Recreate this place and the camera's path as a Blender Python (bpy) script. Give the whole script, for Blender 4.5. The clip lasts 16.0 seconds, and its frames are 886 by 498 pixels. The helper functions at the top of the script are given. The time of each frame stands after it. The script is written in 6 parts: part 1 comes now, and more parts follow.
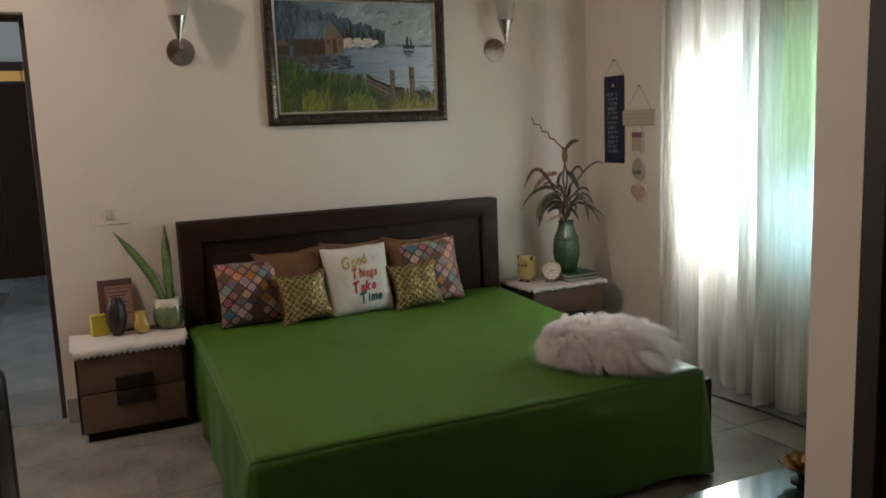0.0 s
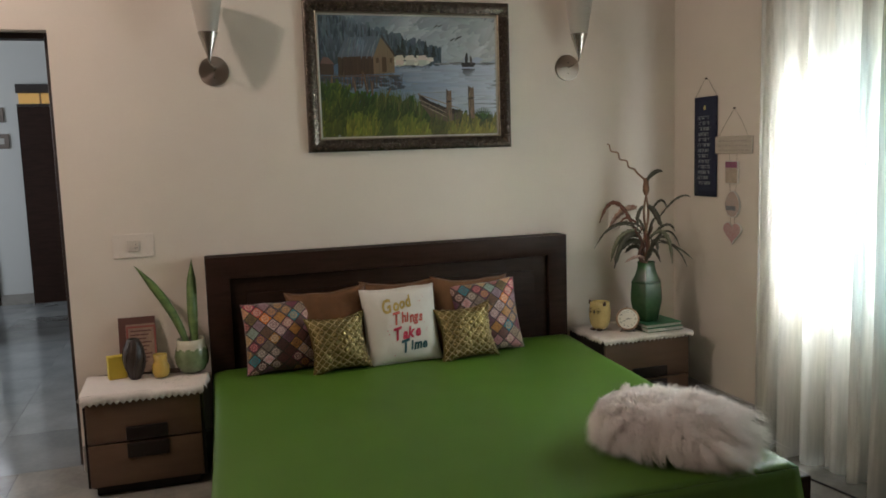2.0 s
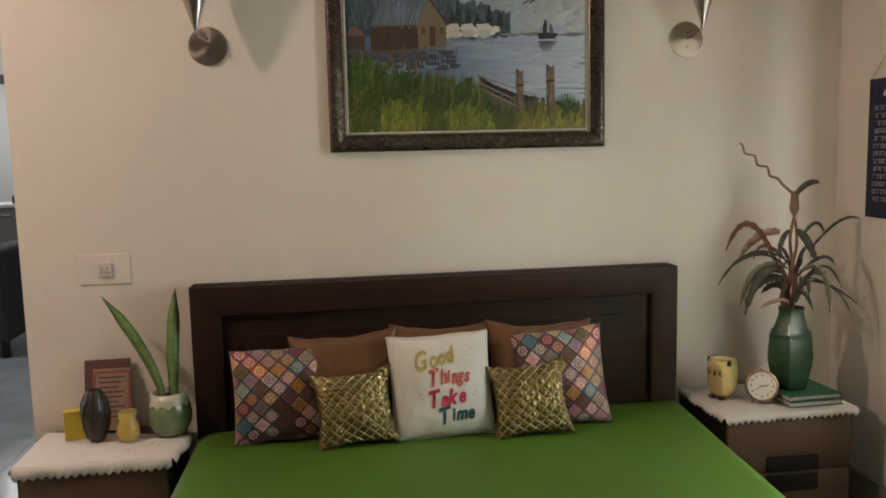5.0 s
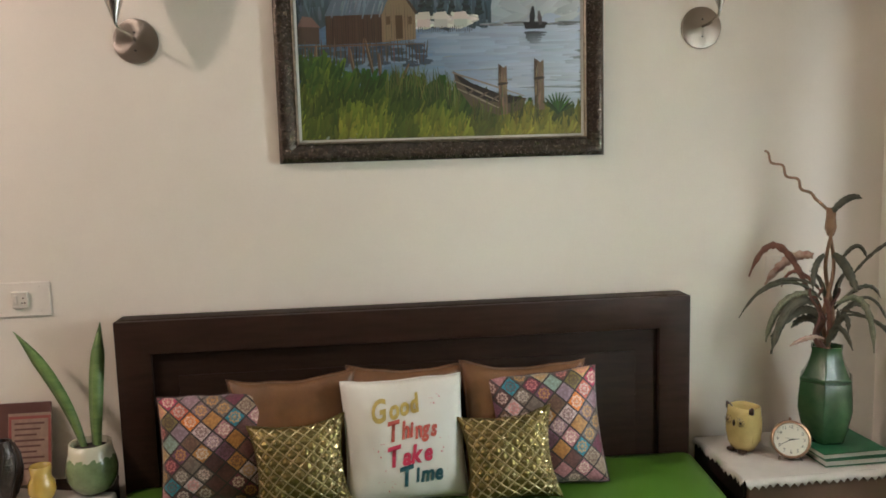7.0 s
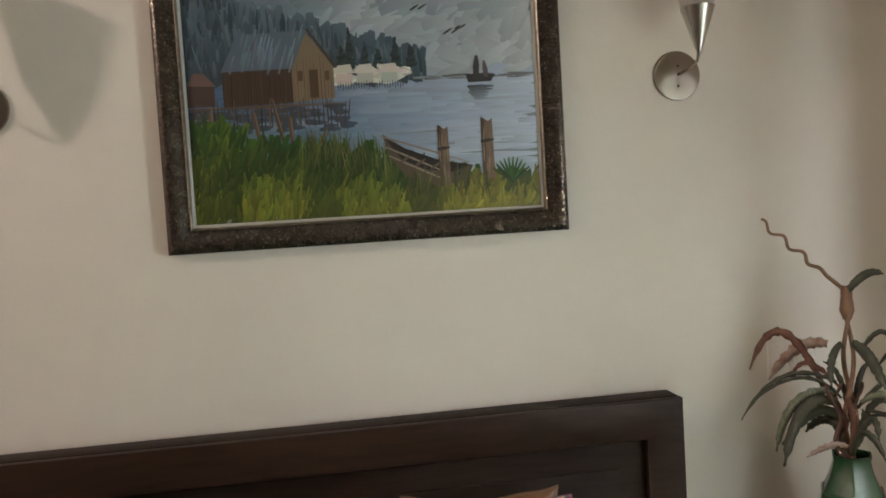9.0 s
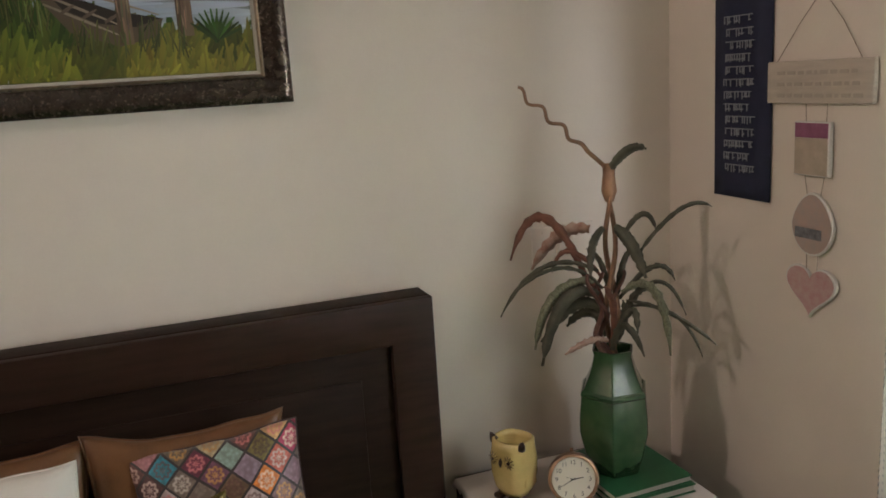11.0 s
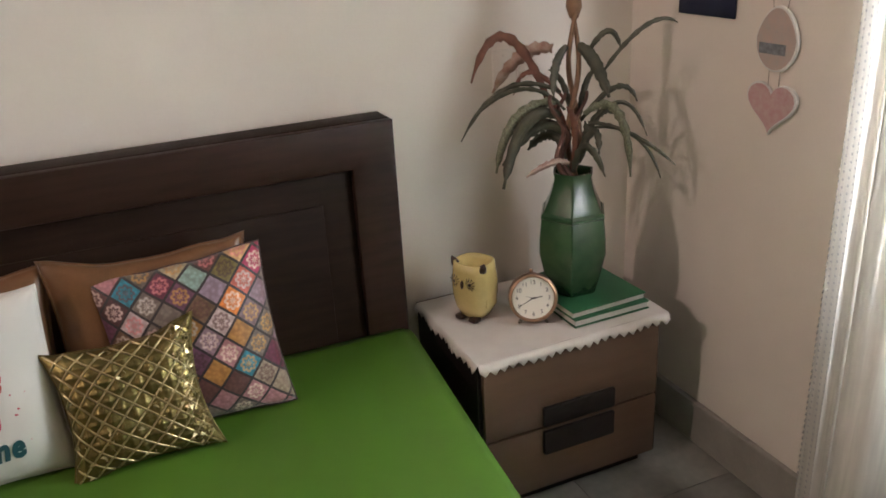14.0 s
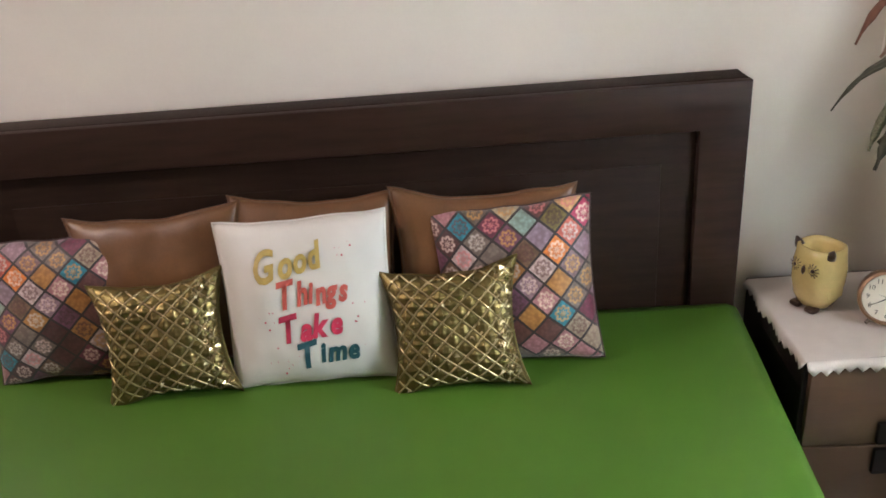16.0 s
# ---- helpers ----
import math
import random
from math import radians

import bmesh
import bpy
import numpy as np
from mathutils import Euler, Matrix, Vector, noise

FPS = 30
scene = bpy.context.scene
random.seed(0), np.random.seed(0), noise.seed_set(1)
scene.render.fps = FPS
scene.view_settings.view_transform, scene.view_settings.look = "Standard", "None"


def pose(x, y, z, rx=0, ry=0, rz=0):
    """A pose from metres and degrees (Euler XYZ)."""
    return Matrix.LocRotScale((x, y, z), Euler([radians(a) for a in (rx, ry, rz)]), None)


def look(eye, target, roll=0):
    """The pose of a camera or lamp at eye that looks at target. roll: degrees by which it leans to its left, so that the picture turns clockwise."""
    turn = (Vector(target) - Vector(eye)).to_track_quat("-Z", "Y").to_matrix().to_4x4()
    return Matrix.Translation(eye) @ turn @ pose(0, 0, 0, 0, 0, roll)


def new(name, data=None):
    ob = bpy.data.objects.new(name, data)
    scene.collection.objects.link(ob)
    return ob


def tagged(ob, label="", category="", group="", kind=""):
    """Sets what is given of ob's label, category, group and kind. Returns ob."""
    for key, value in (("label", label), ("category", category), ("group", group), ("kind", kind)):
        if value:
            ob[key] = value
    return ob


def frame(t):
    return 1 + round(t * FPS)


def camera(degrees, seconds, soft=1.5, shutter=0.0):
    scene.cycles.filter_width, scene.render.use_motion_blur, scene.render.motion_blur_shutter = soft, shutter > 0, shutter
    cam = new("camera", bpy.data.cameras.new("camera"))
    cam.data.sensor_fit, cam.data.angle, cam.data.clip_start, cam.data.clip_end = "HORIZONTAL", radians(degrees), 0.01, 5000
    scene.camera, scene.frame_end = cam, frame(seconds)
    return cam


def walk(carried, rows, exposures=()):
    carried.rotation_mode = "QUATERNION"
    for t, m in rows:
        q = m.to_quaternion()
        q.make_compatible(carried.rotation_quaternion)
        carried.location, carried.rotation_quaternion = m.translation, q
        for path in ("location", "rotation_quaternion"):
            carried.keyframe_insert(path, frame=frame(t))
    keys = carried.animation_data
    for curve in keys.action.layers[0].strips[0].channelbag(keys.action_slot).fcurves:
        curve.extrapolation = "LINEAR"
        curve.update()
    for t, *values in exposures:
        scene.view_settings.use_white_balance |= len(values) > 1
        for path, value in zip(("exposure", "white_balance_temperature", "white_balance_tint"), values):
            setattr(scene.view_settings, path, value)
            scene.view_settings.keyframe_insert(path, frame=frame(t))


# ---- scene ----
cam = camera(57.3, 16.0, soft=1.7)
PATH = [
    (0, (-0.053, 0.0, 1.428), (0.785, 1.791, 1.131), -2.2),
    (0.5, (-0.019, 0.085, 1.42), (0.783, 1.891, 1.115), -2.5),
    (1, (0.104, 0.244, 1.425), (0.848, 2.082, 1.162), -2.8),
    (1.5, (0.236, 0.353, 1.445), (0.916, 2.218, 1.207), -2.4),
    (2, (0.403, 0.388, 1.451), (1.002, 2.281, 1.213), -1.8),
    (2.5, (0.506, 0.512, 1.463), (1.036, 2.424, 1.212), -1.7),
    (3, (0.606, 0.678, 1.471), (1.066, 2.611, 1.239), -2.0),
    (3.5, (0.687, 0.842, 1.476), (1.098, 2.786, 1.247), -2.0),
    (4, (0.798, 0.99, 1.5), (1.15, 2.945, 1.263), -1.7),
    (4.2, (0.836, 1.055, 1.484), (1.174, 3.013, 1.255), -1.6),
    (6.5, (1.188, 1.679, 1.457), (1.399, 3.649, 1.182), -1.5),
    (7, (1.253, 1.744, 1.504), (1.454, 3.719, 1.256), -1.6),
    (7.5, (1.281, 1.864, 1.504), (1.494, 3.846, 1.341), -2.0),
    (8, (1.312, 2.007, 1.53), (1.534, 3.992, 1.425), -2.9),
    (8.2, (1.309, 2.047, 1.541), (1.544, 4.032, 1.451), -2.9),
    (10.3, (1.662, 2.513, 1.563), (2.146, 4.437, 1.308), -3.7),
    (10.5, (1.696, 2.523, 1.532), (2.224, 4.429, 1.24), -3.3),
    (11, (1.771, 2.539, 1.498), (2.403, 4.391, 1.085), -3.7),
    (11.5, (1.779, 2.553, 1.448), (2.52, 4.343, 0.95), -3.4),
    (12, (1.766, 2.54, 1.425), (2.559, 4.286, 0.854), -3.5),
    (12.5, (1.742, 2.563, 1.421), (2.55, 4.271, 0.763), -3.4),
    (13, (1.73, 2.548, 1.409), (2.505, 4.254, 0.712), -3.5),
    (13.5, (1.729, 2.55, 1.416), (2.473, 4.256, 0.685), -3.6),
    (14, (1.73, 2.555, 1.422), (2.43, 4.267, 0.662), -3.4),
    (14.5, (1.723, 2.548, 1.415), (2.347, 4.287, 0.648), -3.6),
    (15, (1.689, 2.578, 1.438), (2.159, 4.339, 0.617), -3.7),
    (15.5, (1.65, 2.593, 1.433), (1.91, 4.389, 0.591), -3.6),
    (16, (1.728, 2.596, 1.447), (1.649, 4.406, 0.599), -4.8),
]
walk(cam, [(t, look(eye, target, roll)) for t, eye, target, roll in PATH],
     exposures=((0.0, -0.06, 6090, 12), (1.0, 0.06, 5990, 13), (2.0, 0.07, 6090, 12), (2.5, 0.22, 6190, 12), (3.5, 0.30, 6440, 13), (4.2, 0.19, 6540, 15), (6.5, 0.77, 6040, 11), (8.2, 0.67, 5940, 11),
                (10.5, 0.13, 6140, 15), (11.5, 0.23, 6290, 20), (12.5, 0.25, 6390, 25), (13.0, 0.43, 6240, 23), (13.5, 0.59, 6040, 21), (14.5, 0.69, 6040, 19), (15.0, 0.98, 5890, 17), (16.0, 1.02, 5740, 19)))

# ---- world, sun, lights ----
world = bpy.data.worlds.new("sky")
scene.world = world
world.use_nodes = True
_sky = world.node_tree.nodes.new("ShaderNodeTexSky")
_sky.sky_type, _sky.sun_disc = "NISHITA", False
_sky.sun_elevation, _sky.sun_rotation = radians(52), radians(250)
_bg = world.node_tree.nodes["Background"]
_bg.inputs["Strength"].default_value = 0.12
world.node_tree.links.new(_sky.outputs[0], _bg.inputs["Color"])


def lamp(name, kind, energy, colour, m, size=0.2, size_y=None):
    data = bpy.data.lights.new(name, kind)
    data.energy, data.color = energy, colour
    if kind == "AREA":
        data.shape = "RECTANGLE" if size_y else "DISK"
        data.size = size
        if size_y:
            data.size_y = size_y
    elif kind == "SUN":
        data.angle = radians(size)
    else:
        data.shadow_soft_size = size
    ob = new(name, data)
    ob.matrix_world = m
    return ob


lamp("sun", "SUN", 3.0, (1.0, 0.95, 0.86), look((-4, 3, 12), (0, 0, 0)), 0.5)
# daylight standing in the window's two openings
lamp("window_daylight", "AREA", 96, (0.91, 0.96, 0.92), look((3.14, 3.22, 1.22), (0, 3.22, 1.22)), 0.30, 0.94).data.shape = "ELLIPSE"
lamp("window_daylight_tinted", "AREA", 4.6, (0.56, 0.90, 1.0), look((3.13, 2.92, 1.25), (0, 2.92, 1.25)), 0.26, 1.0)
lamp("window_light_off_hedge", "AREA", 2.4, (0.48, 1.0, 0.34), look((3.13, 2.64, 1.50), (0, 2.64, 1.50)), 0.24, 0.62)
lamp("window_daylight_low", "AREA", 4.0, (0.55, 0.93, 1.0), look((3.13, 2.64, 0.97), (0, 2.64, 0.97)), 0.24, 0.40)
# the room's warm lamp, high by the side wall; it throws the sconces' shadows
lamp("warm_lamp", "POINT", 82, (1.0, 0.80, 0.66), pose(-1.42, 3.05, 3.08), 0.09)
# daylight of the hall and of the kitchen behind it
lamp("hall_daylight", "AREA", 95, (0.86, 0.93, 1.0), look((-3.9, 7.3, 1.7), (0, 7.3, 1.2)), 2.4, 1.6)
lamp("kitchen_daylight", "AREA", 34, (0.92, 0.96, 1.0), look((-2.6, 11.6, 2.7), (-2.6, 11.6, 0)), 2.2, 1.6)

# ---- materials ----


def mat(name, base, rough=0.6, metal=0.0, var=0.1, scale=6.0, fine=90.0, bump=0.15, depth=0.002, tint=None, coat=0.0, sheen=0.0, spec=0.5, stretch=(1, 1, 1)):
    m = bpy.data.materials.new(name)
    m.use_nodes = True
    n, l = m.node_tree.nodes, m.node_tree.links
    p = n["Principled BSDF"]
    co = n.new("ShaderNodeTexCoord")
    mp = n.new("ShaderNodeMapping")
    mp.inputs["Scale"].default_value = stretch
    l.new(co.outputs["Object"], mp.inputs["Vector"])
    big, small = n.new("ShaderNodeTexNoise"), n.new("ShaderNodeTexNoise")
    big.inputs["Scale"].default_value, big.inputs["Detail"].default_value = scale, 5
    small.inputs["Scale"].default_value, small.inputs["Detail"].default_value = fine, 3
    for t in (big, small):
        l.new(mp.outputs[0], t.inputs["Vector"])
    ramp = n.new("ShaderNodeMix")
    ramp.data_type = "RGBA"
    low = tint or tuple(c * (1 - 2 * var) for c in base)
    ramp.inputs["A"].default_value = (*low, 1)
    ramp.inputs["B"].default_value = (*base, 1)
    add = n.new("ShaderNodeMath")
    add.operation = "MULTIPLY_ADD"
    add.inputs[1].default_value = 0.4
    l.new(small.outputs["Fac"], add.inputs[0])
    half = n.new("ShaderNodeMapRange")
    half.inputs["From Min"].default_value, half.inputs["From Max"].default_value = 0.3, 0.7
    half.inputs["To Max"].default_value = 0.6
    l.new(big.outputs["Fac"], half.inputs["Value"])
    l.new(half.outputs[0], add.inputs[2])
    l.new(add.outputs[0], ramp.inputs["Factor"])
    l.new(ramp.outputs["Result"], p.inputs["Base Color"])
    rr = n.new("ShaderNodeMapRange")
    rr.inputs["To Min"].default_value, rr.inputs["To Max"].default_value = max(0.02, rough * 0.8), min(1, rough * 1.15)
    l.new(small.outputs["Fac"], rr.inputs["Value"])
    l.new(rr.outputs[0], p.inputs["Roughness"])
    p.inputs["Metallic"].default_value = metal
    p.inputs["Specular IOR Level"].default_value = spec
    p.inputs["Coat Weight"].default_value = coat
    p.inputs["Coat Roughness"].default_value = 0.15
    p.inputs["Sheen Weight"].default_value = sheen
    b = n.new("ShaderNodeBump")
    b.inputs["Strength"].default_value, b.inputs["Distance"].default_value = bump, depth
    l.new(small.outputs["Fac"], b.inputs["Height"])
    l.new(b.outputs[0], p.inputs["Normal"])
    return m


def glass(name, colour, rough=0.02):
    m = bpy.data.materials.new(name)
    m.use_nodes = True
    p = m.node_tree.nodes["Principled BSDF"]
    p.inputs["Base Color"].default_value = (*colour, 1)
    p.inputs["Roughness"].default_value = rough
    p.inputs["Transmission Weight"].default_value = 1.0
    p.inputs["IOR"].default_value = 1.45
    return m


def glow(name, colour, strength):
    m = bpy.data.materials.new(name)
    m.use_nodes = True
    p = m.node_tree.nodes["Principled BSDF"]
    p.inputs["Base Color"].default_value = (*colour, 1)
    p.inputs["Emission Color"].default_value = (*colour, 1)
    p.inputs["Emission Strength"].default_value = strength
    return m


def painted(name, rough=0.45, bump=0.3):
    """Oil paint: the colour of each brush stroke comes from the mesh."""
    m = bpy.data.materials.new(name)
    m.use_nodes = True
    n, l = m.node_tree.nodes, m.node_tree.links
    p = n["Principled BSDF"]
    at = n.new("ShaderNodeAttribute")
    at.attribute_name = "paint"
    l.new(at.outputs["Color"], p.inputs["Base Color"])
    p.inputs["Roughness"].default_value = rough
    no = n.new("ShaderNodeTexNoise")
    no.inputs["Scale"].default_value = 260
    b = n.new("ShaderNodeBump")
    b.inputs["Strength"].default_value, b.inputs["Distance"].default_value = bump, 0.001
    l.new(no.outputs["Fac"], b.inputs["Height"])
    l.new(b.outputs[0], p.inputs["Normal"])
    return m


def sheer(name):
    """Thin woven curtain: part of the light passes, part scatters through."""
    m = bpy.data.materials.new(name)
    m.use_nodes = True
    n, l = m.node_tree.nodes, m.node_tree.links
    n.remove(n["Principled BSDF"])
    dif, tra, clear = n.new("ShaderNodeBsdfDiffuse"), n.new("ShaderNodeBsdfTranslucent"), n.new("ShaderNodeBsdfTransparent")
    dif.inputs["Color"].default_value = (0.76, 0.73, 0.66, 1)
    tra.inputs["Color"].default_value = (0.80, 0.82, 0.80, 1)
    a, b = n.new("ShaderNodeMixShader"), n.new("ShaderNodeMixShader")
    a.inputs[0].default_value = 0.22
    l.new(dif.outputs[0], a.inputs[1])
    l.new(tra.outputs[0], a.inputs[2])
    co, wa = n.new("ShaderNodeTexCoord"), n.new("ShaderNodeTexNoise")
    mp = n.new("ShaderNodeMapping")
    mp.inputs["Scale"].default_value = (30, 30, 2.5)
    l.new(co.outputs["Object"], mp.inputs["Vector"])
    l.new(mp.outputs[0], wa.inputs["Vector"])
    wa.inputs["Scale"].default_value = 2.0
    r = n.new("ShaderNodeMapRange")
    r.inputs["To Min"].default_value, r.inputs["To Max"].default_value = 0.22, 0.56
    l.new(wa.outputs["Fac"], r.inputs["Value"])
    l.new(r.outputs[0], b.inputs[0])
    l.new(a.outputs[0], b.inputs[1])
    l.new(clear.outputs[0], b.inputs[2])
    l.new(b.outputs[0], n["Material Output"].inputs["Surface"])
    return m


def hair(name, colour):
    """Fine hair: half scattered back, half let through."""
    m = bpy.data.materials.new(name)
    m.use_nodes = True
    n, l = m.node_tree.nodes, m.node_tree.links
    n.remove(n["Principled BSDF"])
    a, b, mx = n.new("ShaderNodeBsdfDiffuse"), n.new("ShaderNodeBsdfTranslucent"), n.new("ShaderNodeMixShader")
    no, ra = n.new("ShaderNodeTexNoise"), n.new("ShaderNodeMix")
    no.inputs["Scale"].default_value = 22
    ra.data_type = "RGBA"
    ra.inputs["A"].default_value = (*(c * 0.88 for c in colour), 1)
    ra.inputs["B"].default_value = (*colour, 1)
    l.new(no.outputs["Fac"], ra.inputs["Factor"])
    for q in (a, b):
        l.new(ra.outputs["Result"], q.inputs["Color"])
    mx.inputs[0].default_value = 0.5
    l.new(a.outputs[0], mx.inputs[1])
    l.new(b.outputs[0], mx.inputs[2])
    l.new(mx.outputs[0], n["Material Output"].inputs["Surface"])
    return m


PRINT = {"p": (0.62, 0.33, 0.36), "t": (0.05, 0.36, 0.46), "o": (0.25, 0.20, 0.15), "m": (0.26, 0.045, 0.11), "c": (0.70, 0.60, 0.40), "g": (0.40, 0.54, 0.48),
         "f": (0.24, 0.10, 0.09), "l": (0.30, 0.25, 0.08), "e": (0.88, 0.60, 0.32), "a": (0.62, 0.05, 0.18), "r": (0.72, 0.20, 0.13), "n": (0.92, 0.34, 0.04),
         "v": (0.42, 0.32, 0.40), "b": (0.28, 0.18, 0.11), "u": (0.28, 0.12, 0.20), "w": (0.76, 0.62, 0.62), "s": (0.62, 0.34, 0.10), "y": (0.36, 0.24, 0.25),
         "i": (0.46, 0.32, 0.38), "q": (0.32, 0.26, 0.22), "h": (0.52, 0.42, 0.32), "d": (0.17, 0.06, 0.06)}
# the print's diamonds, one letter each, lowest diagonal row first
PRINTROWS = ("ddqddmwyqq", "dqubddsfpq", "dfdwqdusfp", "hptqqsipth", "qvomubwsqm", "hqlcgvnyqv", "qphvflriqh", "qhqvqeaqrh")


def patchwork(name):
    """Printed diamonds with dark outlines and a round medallion in each; the cloth's own UV."""
    m = bpy.data.materials.new(name)
    m.use_nodes = True
    n, l = m.node_tree.nodes, m.node_tree.links
    p = n["Principled BSDF"]
    plain = 0.20
    uv = n.new("ShaderNodeTexCoord")
    mp = n.new("ShaderNodeMapping")
    mp.inputs["Rotation"].default_value = (0, 0, radians(45))
    mp.inputs["Scale"].default_value = (7.5, 7.5, 1)
    mp.inputs["Location"].default_value = (6.19, -2.36, 0)
    l.new(uv.outputs["UV"], mp.inputs["Vector"])
    fl, fr = n.new("ShaderNodeVectorMath"), n.new("ShaderNodeVectorMath")
    fl.operation, fr.operation = "FLOOR", "FRACTION"
    l.new(mp.outputs[0], fl.inputs[0])
    l.new(mp.outputs[0], fr.inputs[0])
    wn = n.new("ShaderNodeTexWhiteNoise")
    wn.noise_dimensions = "2D"
    l.new(fl.outputs[0], wn.inputs["Vector"])
    cell, along = n.new("ShaderNodeSeparateXYZ"), n.new("ShaderNodeMath")
    l.new(fl.outputs[0], cell.inputs[0])
    along.operation = "MULTIPLY_ADD"
    along.inputs[1].default_value, along.inputs[2].default_value = 0.1, 0.05
    l.new(cell.outputs[0], along.inputs[0])
    ramp = None
    for k, letters in enumerate(PRINTROWS):
        row = n.new("ShaderNodeValToRGB")
        row.color_ramp.interpolation = "CONSTANT"
        el = row.color_ramp.elements
        dye = [tuple(0.86 * q ** 1.30 for q in PRINT[c]) for c in letters]
        el[0].color, el[1].color, el[1].position = (*dye[0], 1), (*dye[1], 1), 0.1
        for i in range(2, 10):
            el.new(i / 10).color = (*dye[i], 1)
        l.new(along.outputs[0], row.inputs["Fac"])
        if ramp:
            at, pickrow = n.new("ShaderNodeMath"), n.new("ShaderNodeMix")
            at.operation = "GREATER_THAN"
            at.inputs[1].default_value = k - 0.5
            l.new(cell.outputs[1], at.inputs[0])
            pickrow.data_type = "RGBA"
            l.new(at.outputs[0], pickrow.inputs["Factor"])
            l.new(ramp, pickrow.inputs["A"])
            l.new(row.outputs[0], pickrow.inputs["B"])
            ramp = pickrow.outputs["Result"]
        else:
            ramp = row.outputs[0]
    dist = n.new("ShaderNodeVectorMath")
    dist.operation = "DISTANCE"
    dist.inputs[1].default_value = (0.5, 0.5, 0)
    flat = n.new("ShaderNodeVectorMath")
    flat.operation = "MULTIPLY"
    flat.inputs[1].default_value = (1, 1, 0)
    l.new(fr.outputs[0], flat.inputs[0])
    l.new(flat.outputs[0], dist.inputs[0])
    ring = n.new("ShaderNodeMath")
    ring.operation = "SINE"
    rs = n.new("ShaderNodeMath")
    rs.operation = "MULTIPLY"
    rs.inputs[1].default_value = 26
    l.new(dist.outputs["Value"], rs.inputs[0])
    mid, xy, arc, pet, psin, pamp, both = (n.new(k) for k in ("ShaderNodeVectorMath", "ShaderNodeSeparateXYZ", "ShaderNodeMath", "ShaderNodeMath", "ShaderNodeMath", "ShaderNodeMath", "ShaderNodeMath"))
    mid.operation, arc.operation, pet.operation, psin.operation, pamp.operation, both.operation = "SUBTRACT", "ARCTAN2", "MULTIPLY", "SINE", "MULTIPLY", "ADD"
    mid.inputs[1].default_value = (0.5, 0.5, 0)
    pet.inputs[1].default_value, pamp.inputs[1].default_value = 8, 1.3
    l.new(fr.outputs[0], mid.inputs[0])
    l.new(mid.outputs[0], xy.inputs[0])
    l.new(xy.outputs[1], arc.inputs[0])
    l.new(xy.outputs[0], arc.inputs[1])
    l.new(arc.outputs[0], pet.inputs[0])
    l.new(pet.outputs[0], psin.inputs[0])
    l.new(psin.outputs[0], pamp.inputs[0])
    l.new(rs.outputs[0], both.inputs[0])
    l.new(pamp.outputs[0], both.inputs[1])
    l.new(both.outputs[0], ring.inputs[0])
    inside = n.new("ShaderNodeMath")
    inside.operation = "LESS_THAN"
    inside.inputs[1].default_value = 0.40
    l.new(dist.outputs["Value"], inside.inputs[0])
    lift = n.new("ShaderNodeMath")
    lift.operation = "MULTIPLY"
    l.new(inside.outputs[0], lift.inputs[0])
    pick = n.new("ShaderNodeSeparateColor")
    l.new(wn.outputs["Color"], pick.inputs[0])
    some = n.new("ShaderNodeMath")
    some.operation = "GREATER_THAN"
    some.inputs[1].default_value = plain
    l.new(pick.outputs[1], some.inputs[0])
    l.new(some.outputs[0], lift.inputs[1])
    ra = n.new("ShaderNodeMath")
    ra.operation = "MULTIPLY_ADD"
    ra.inputs[1].default_value, ra.inputs[2].default_value = 0.36, 0.36
    l.new(ring.outputs[0], ra.inputs[0])
    lift2 = n.new("ShaderNodeMath")
    lift2.operation = "MULTIPLY"
    l.new(lift.outputs[0], lift2.inputs[0])
    l.new(ra.outputs[0], lift2.inputs[1])
    mx = n.new("ShaderNodeMix")
    mx.data_type = "RGBA"
    l.new(lift2.outputs[0], mx.inputs["Factor"])
    l.new(ramp, mx.inputs["A"])
    ramp2 = n.new("ShaderNodeValToRGB")
    ramp2.color_ramp.interpolation = "CONSTANT"
    light = [(0.90, 0.72, 0.56), (0.78, 0.26, 0.26), (0.70, 0.62, 0.56), (0.07, 0.03, 0.03), (0.70, 0.36, 0.08), (0.92, 0.68, 0.62), (0.13, 0.045, 0.04)]
    el = ramp2.color_ramp.elements
    el[0].color, el[1].color, el[1].position = (*light[0], 1), (*light[1], 1), 1 / 7
    for i in range(2, 7):
        e = el.new(i / 7)
        e.color = (*light[i], 1)
    l.new(pick.outputs[2], ramp2.inputs["Fac"])
    l.new(ramp2.outputs[0], mx.inputs["B"])
    sx = n.new("ShaderNodeSeparateXYZ")
    l.new(fr.outputs[0], sx.inputs[0])
    edge = None
    for i in (0, 1):
        for op, v in (("LESS_THAN", 0.055), ("GREATER_THAN", 0.945)):
            k = n.new("ShaderNodeMath")
            k.operation = op
            k.inputs[1].default_value = v
            l.new(sx.outputs[i], k.inputs[0])
            if edge:
                j = n.new("ShaderNodeMath")
                j.operation = "MAXIMUM"
                l.new(edge.outputs[0], j.inputs[0])
                l.new(k.outputs[0], j.inputs[1])
                edge = j
            else:
                edge = k
    dark = n.new("ShaderNodeMix")
    dark.data_type = "RGBA"
    l.new(edge.outputs[0], dark.inputs["Factor"])
    lace, lacer, laced = n.new("ShaderNodeTexVoronoi"), n.new("ShaderNodeMapRange"), n.new("ShaderNodeMix")
    lace.feature = "SMOOTH_F1"
